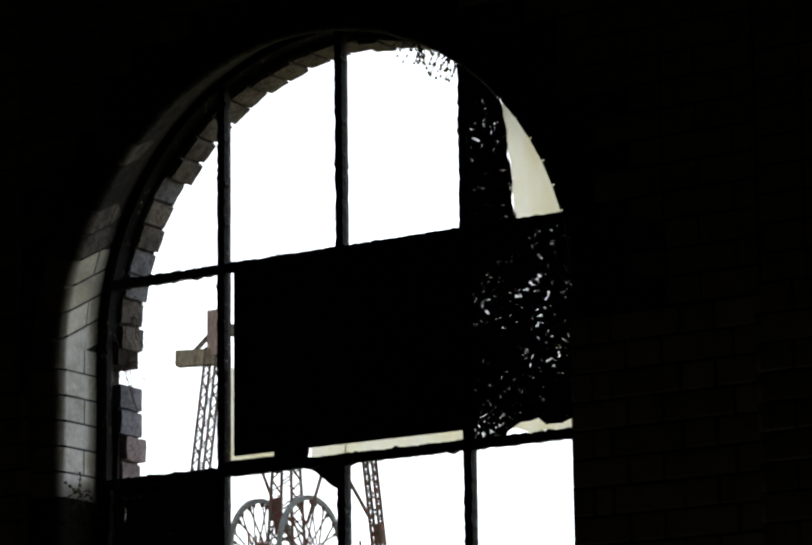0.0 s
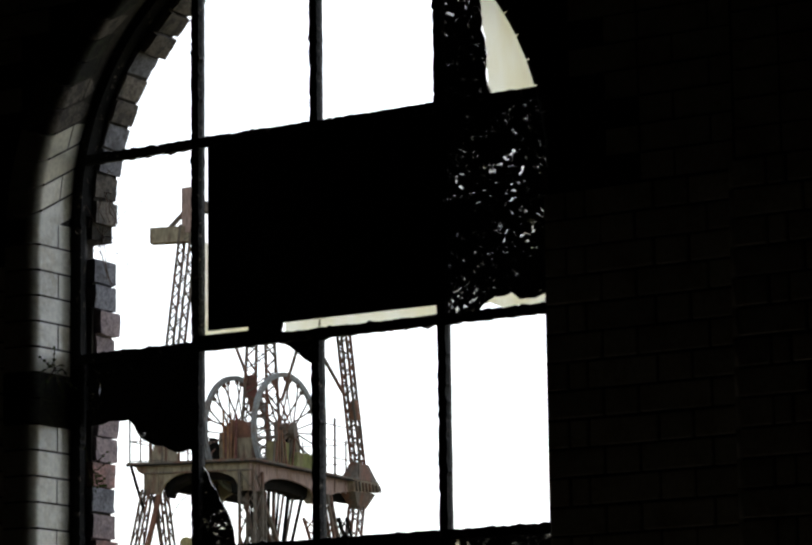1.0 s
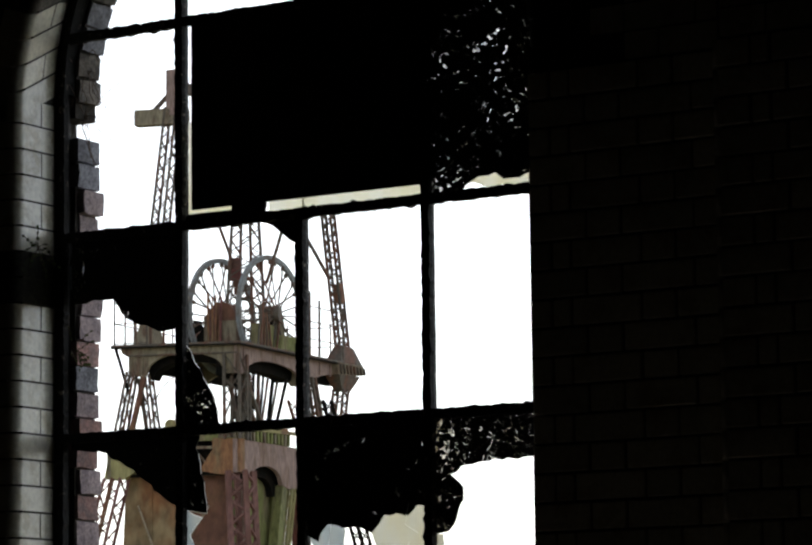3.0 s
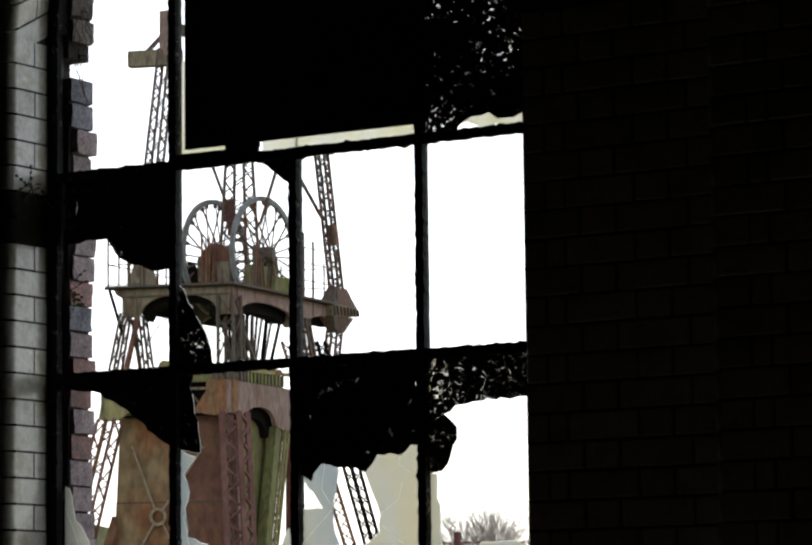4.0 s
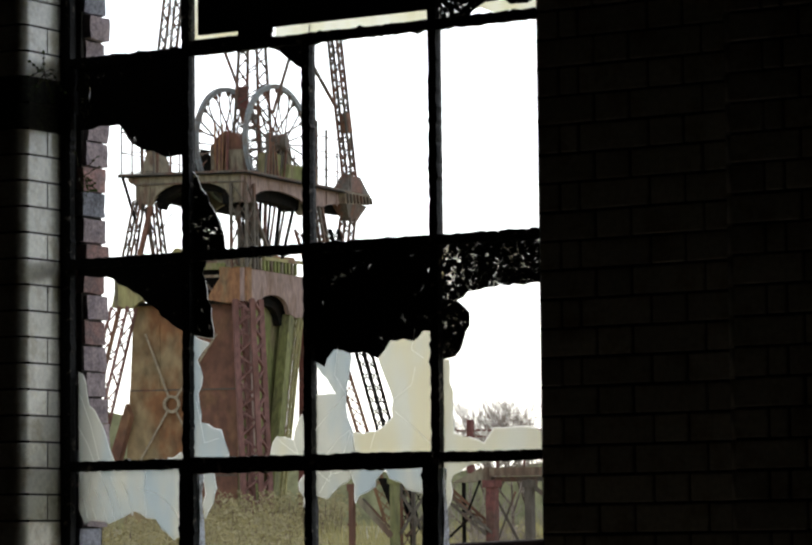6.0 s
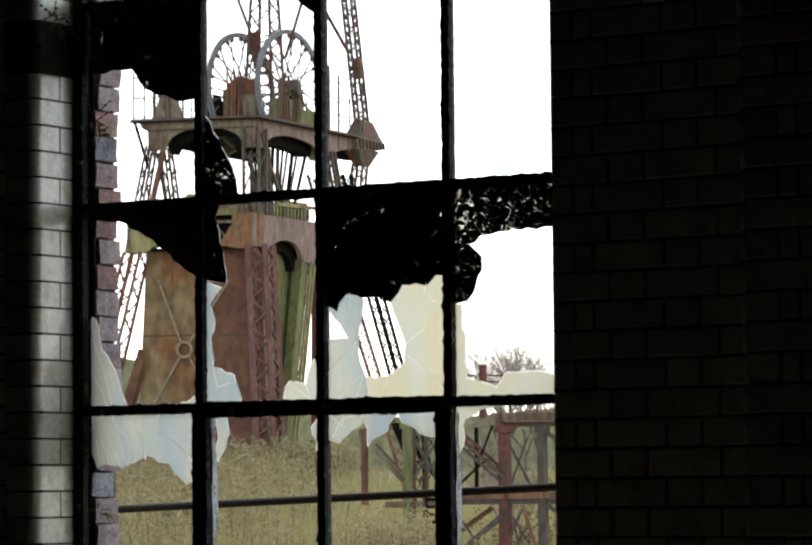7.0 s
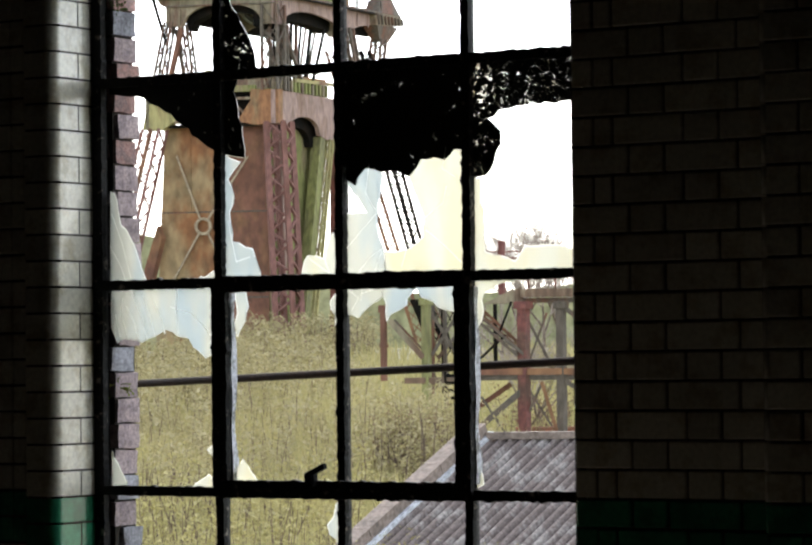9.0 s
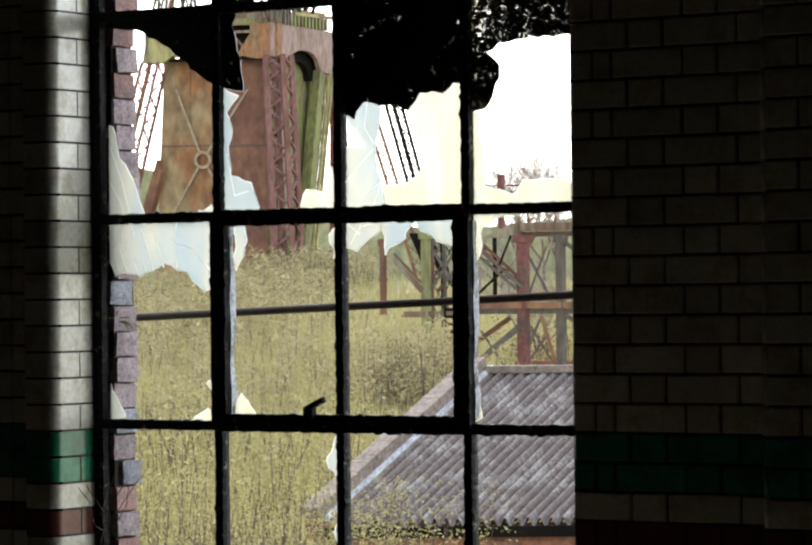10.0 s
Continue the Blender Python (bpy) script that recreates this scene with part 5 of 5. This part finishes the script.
rnd = random.Random(11)
PX, PY = 1.425, -0.11
for k in range(-10, 27):
    a = [0.8295, 0.894, 0.951, 1.155, 1.255, PX] if k % 2 == 0 else [0.8295, 0.997, 1.10, 1.308, PX]
    for x0, x1 in zip(a, a[1:]):
        lay(wall_in, k, x0, x1 - x0, 0.0, rnd)
    b = [-1.65, -1.55, -1.345, -1.245, -1.04, -0.99] if k % 2 == 0 else [-1.65, -1.45, -1.35, -1.145, -1.04, -0.99]
    for x0, x1 in zip(b, b[1:]):
        lay(wall_in, k, x0, x1 - x0, 0.0, rnd)
bm = bmesh.new()
box(bm, 0.829, 0.845, 0.004, 0.2, 0.3, 3.25)
part("arris", bm, M_MORTAR, wall_in)
pilaster = tagged(new("pilaster"), "glazed-brick pilaster with a green band and brown dado", "pilaster", kind="structure")
bm = bmesh.new()
box(bm, PX + 0.012, 2.3, PY + 0.012, 0.011, 0, TOP)
part("core", bm, M_MORTAR, pilaster)
for k in range(-10, 27):
    a = [PX, 1.53, 1.585, 1.79, 1.89, 2.1] if k % 2 == 0 else [PX, 1.63, 1.735, 1.94, 2.05]
    for x0, x1 in zip(a, a[1:]):
        lay(pilaster, k, x0, x1 - x0, PY, rnd)
    ob = new("brick", brick_mesh(0.105, tone(k)))
    ob.matrix_world = pose(PX + 0.001, 0.0, JOINT0 + k * COURSE + GAP / 2, 0, 0, -90)
    ob.parent = pilaster

for k in range(-10, 27):
    bm = bmesh.new()
    z = JOINT0 + k * COURSE + GAP / 2
    tube(bm, (PX + 0.011, PY + 0.011, z), (PX + 0.011, PY + 0.011, z + COURSE - GAP), 0.0125, n=14)
    part("brick", bm, tone(k), pilaster, smooth=True)

verts, faces = [], []


def block(x0, x1, y0, y1, z0, z1):
    a = len(verts)
    verts.extend((x, y, z) for x in (x0, x1) for y in (y0, y1) for z in (z0, z1))
    faces.extend(tuple(a + i for i in f) for f in ((0, 1, 3, 2), (4, 6, 7, 5), (0, 4, 5, 1), (2, 3, 7, 6), (0, 2, 6, 4), (1, 5, 7, 3)))


for k in range(27, 58):
    z0 = JOINT0 + k * COURSE
    x = -1.65 + (0.10 if k % 2 else 0.0)
    step = 0
    while x < PX - 0.02:
        w = 0.206 if step % 2 == 0 else 0.102
        x1 = min(x + w, PX)
        far_in = min(math.hypot(max(x, min(CX, x1)) - CX, max(0, z - ZIN)) for z in (z0, z0 + COURSE))
        if far_in > HALF + 0.112:
            block(x + GAP / 2, x1 - GAP / 2, 0.0, 0.02, z0 + GAP / 2, z0 + COURSE - GAP / 2)
        x, step = x1, step + 1
    for j in range(5):
        block(PX + 0.025 + j * 0.13, PX + 0.149 + j * 0.13, PY, PY + 0.02, z0 + GAP / 2, z0 + COURSE - GAP / 2)
upper = raw("upper_brickwork", verts, faces, M_CREAM)
upper.parent = wall_in
tagged(upper, kind="stuff")


def bullnose(x_face, y0, y1, z_mid, nose, material, frame_m, parent, name="brick"):
    """A reveal brick whose inner arris is rounded: section across the reveal, as high as a course."""
    bm = bmesh.new()
    r = 0.035
    sec = [(0.0, y1 - GAP / 2)]
    if nose:
        sec += [(0.0, r)] + [(-r + r * math.cos(a), r - r * math.sin(a)) for a in (math.pi / 2 * i / 10 for i in range(1, 11))] + [(-0.108, 0.0), (-0.108, 0.03), (-0.03, r + 0.02)]
    else:
        sec += [(0.0, y0 + GAP / 2), (-0.03, y0 + GAP / 2)]
    sec += [(-0.03, y1 - GAP / 2)]
    h = (COURSE - GAP) / 2
    lo = [bm.verts.new(frame_m(x, y, -h)) for x, y in sec]
    hi = [bm.verts.new(frame_m(x, y, h)) for x, y in sec]
    m = len(sec)
    for i in range(m):
        bm.faces.new((lo[i], lo[(i + 1) % m], hi[(i + 1) % m], hi[i]))
    bm.faces.new(lo[::-1])
    bm.faces.new(hi)
    return part(name, bm, material, parent)


reveal = tagged(new("window_reveal"), "cream glazed-brick reveal with rounded corners", "reveal", kind="structure")
XL = -0.880
for k in range(-10, 29):
    zm = JOINT0 - 0.02 + k * COURSE + COURSE / 2

    def straight(x, y, h, zm=zm):
        return Vector((XL + x - (0.0015 if k == 28 else 0), y, zm + h))
    tk = M_SOOTSHADE if k in (21, 22) else tone(k)
    if k % 2 == 0:
        bullnose(0, 0, 0.118, zm, True, tk, straight, reveal)
        bullnose(0, 0.118, 0.197, zm, False, tk, straight, reveal)
    else:
        bullnose(0, 0, 0.197, zm, True, tk, straight, reveal)
nv = 35
for i in range(nv):
    a = math.pi * (1 - (i + 0.5) / nv)

    def radial(x, y, h, a=a):
        r = HALF - x
        q = h / HALF * (r / HALF)
        return Vector((CX + r * math.cos(a - q), y, ZIN + (ZBACK - ZIN) * y / 0.197 + r * math.sin(a - q)))
    # Bricks darken towards the crown: the soffit's shade is put into their colour.
    tk = M_SOOTSHADE if i > 9 or (i > 5 and rnd.random() < 0.4) else M_BUFF if i > 3 else M_CREAM
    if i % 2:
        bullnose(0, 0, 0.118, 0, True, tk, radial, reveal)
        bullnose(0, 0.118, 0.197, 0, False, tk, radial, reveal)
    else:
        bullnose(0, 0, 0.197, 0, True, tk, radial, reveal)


def worn_brick(m4, w, d, h, material, rnd):
    """A weathered brick with rounded, knocked corners: w along the reveal's face, d into the wall."""
    bm = bmesh.new()
    box(bm, -d / 2, d / 2, -w / 2, w / 2, -h / 2, h / 2)
    bmesh.ops.subdivide_edges(bm, edges=list(bm.edges), cuts=2, use_grid_fill=True)
    off = Vector((rnd.uniform(0, 50), rnd.uniform(0, 50), 0))
    for v in bm.verts:
        c = v.co
        q = [abs(c.x) / (d / 2), abs(c.y) / (w / 2), abs(c.z) / (h / 2)]
        if sum(t > 0.9 for t in q) >= 2:
            c.z *= 0.94
            c.y *= 0.96
            c.x *= 0.97
        c += 0.0045 * noise.noise_vector(c * 30 + off)
    ob = part("brick", bm, material, wall_out)
    ob.matrix_world = m4
    return ob


def outer_tone(rnd, z):
    return rnd.choice([M_BLUEBRICK] * 3 + [M_PLUMBRICK] if z > 2.75 else [M_BLUEBRICK] * 2 + [M_REDBRICK] + [M_PLUMBRICK] * 6)


for k in range(-9, 29):
    z = 1.105 + k * COURSE + COURSE / 2
    if 3.21 < z < 3.29:
        continue
    worn_brick(pose(-0.885 + rnd.gauss(0, 0.005), 0.283 + rnd.gauss(0, 0.006), z, 0, rnd.gauss(0, 1.0), rnd.gauss(0, 2)), 0.105, 0.115, COURSE - 0.002, outer_tone(rnd, z), rnd)
    worn_brick(pose(CX + OUTHALF + 0.05, 0.283, z), 0.105, 0.115, COURSE - 0.002, outer_tone(rnd, z), rnd)
na = 33
for i in range(na):
    a = math.pi * (i + 0.5) / na
    r = OUTHALF + 0.055 + rnd.gauss(0, 0.005)
    m4 = Matrix.Translation((CX + r * math.cos(a), 0.283 + rnd.gauss(0, 0.004), ZOUT + r * math.sin(a))) @ Matrix.Rotation(-a, 4, "Y")
    worn_brick(m4, 0.105, 0.115, COURSE - 0.004, rnd.choice([M_BLUEBRICK, M_BUFF, M_BUFF] if 0.6 < abs(a - math.pi / 2) else [M_BUFF]), rnd)
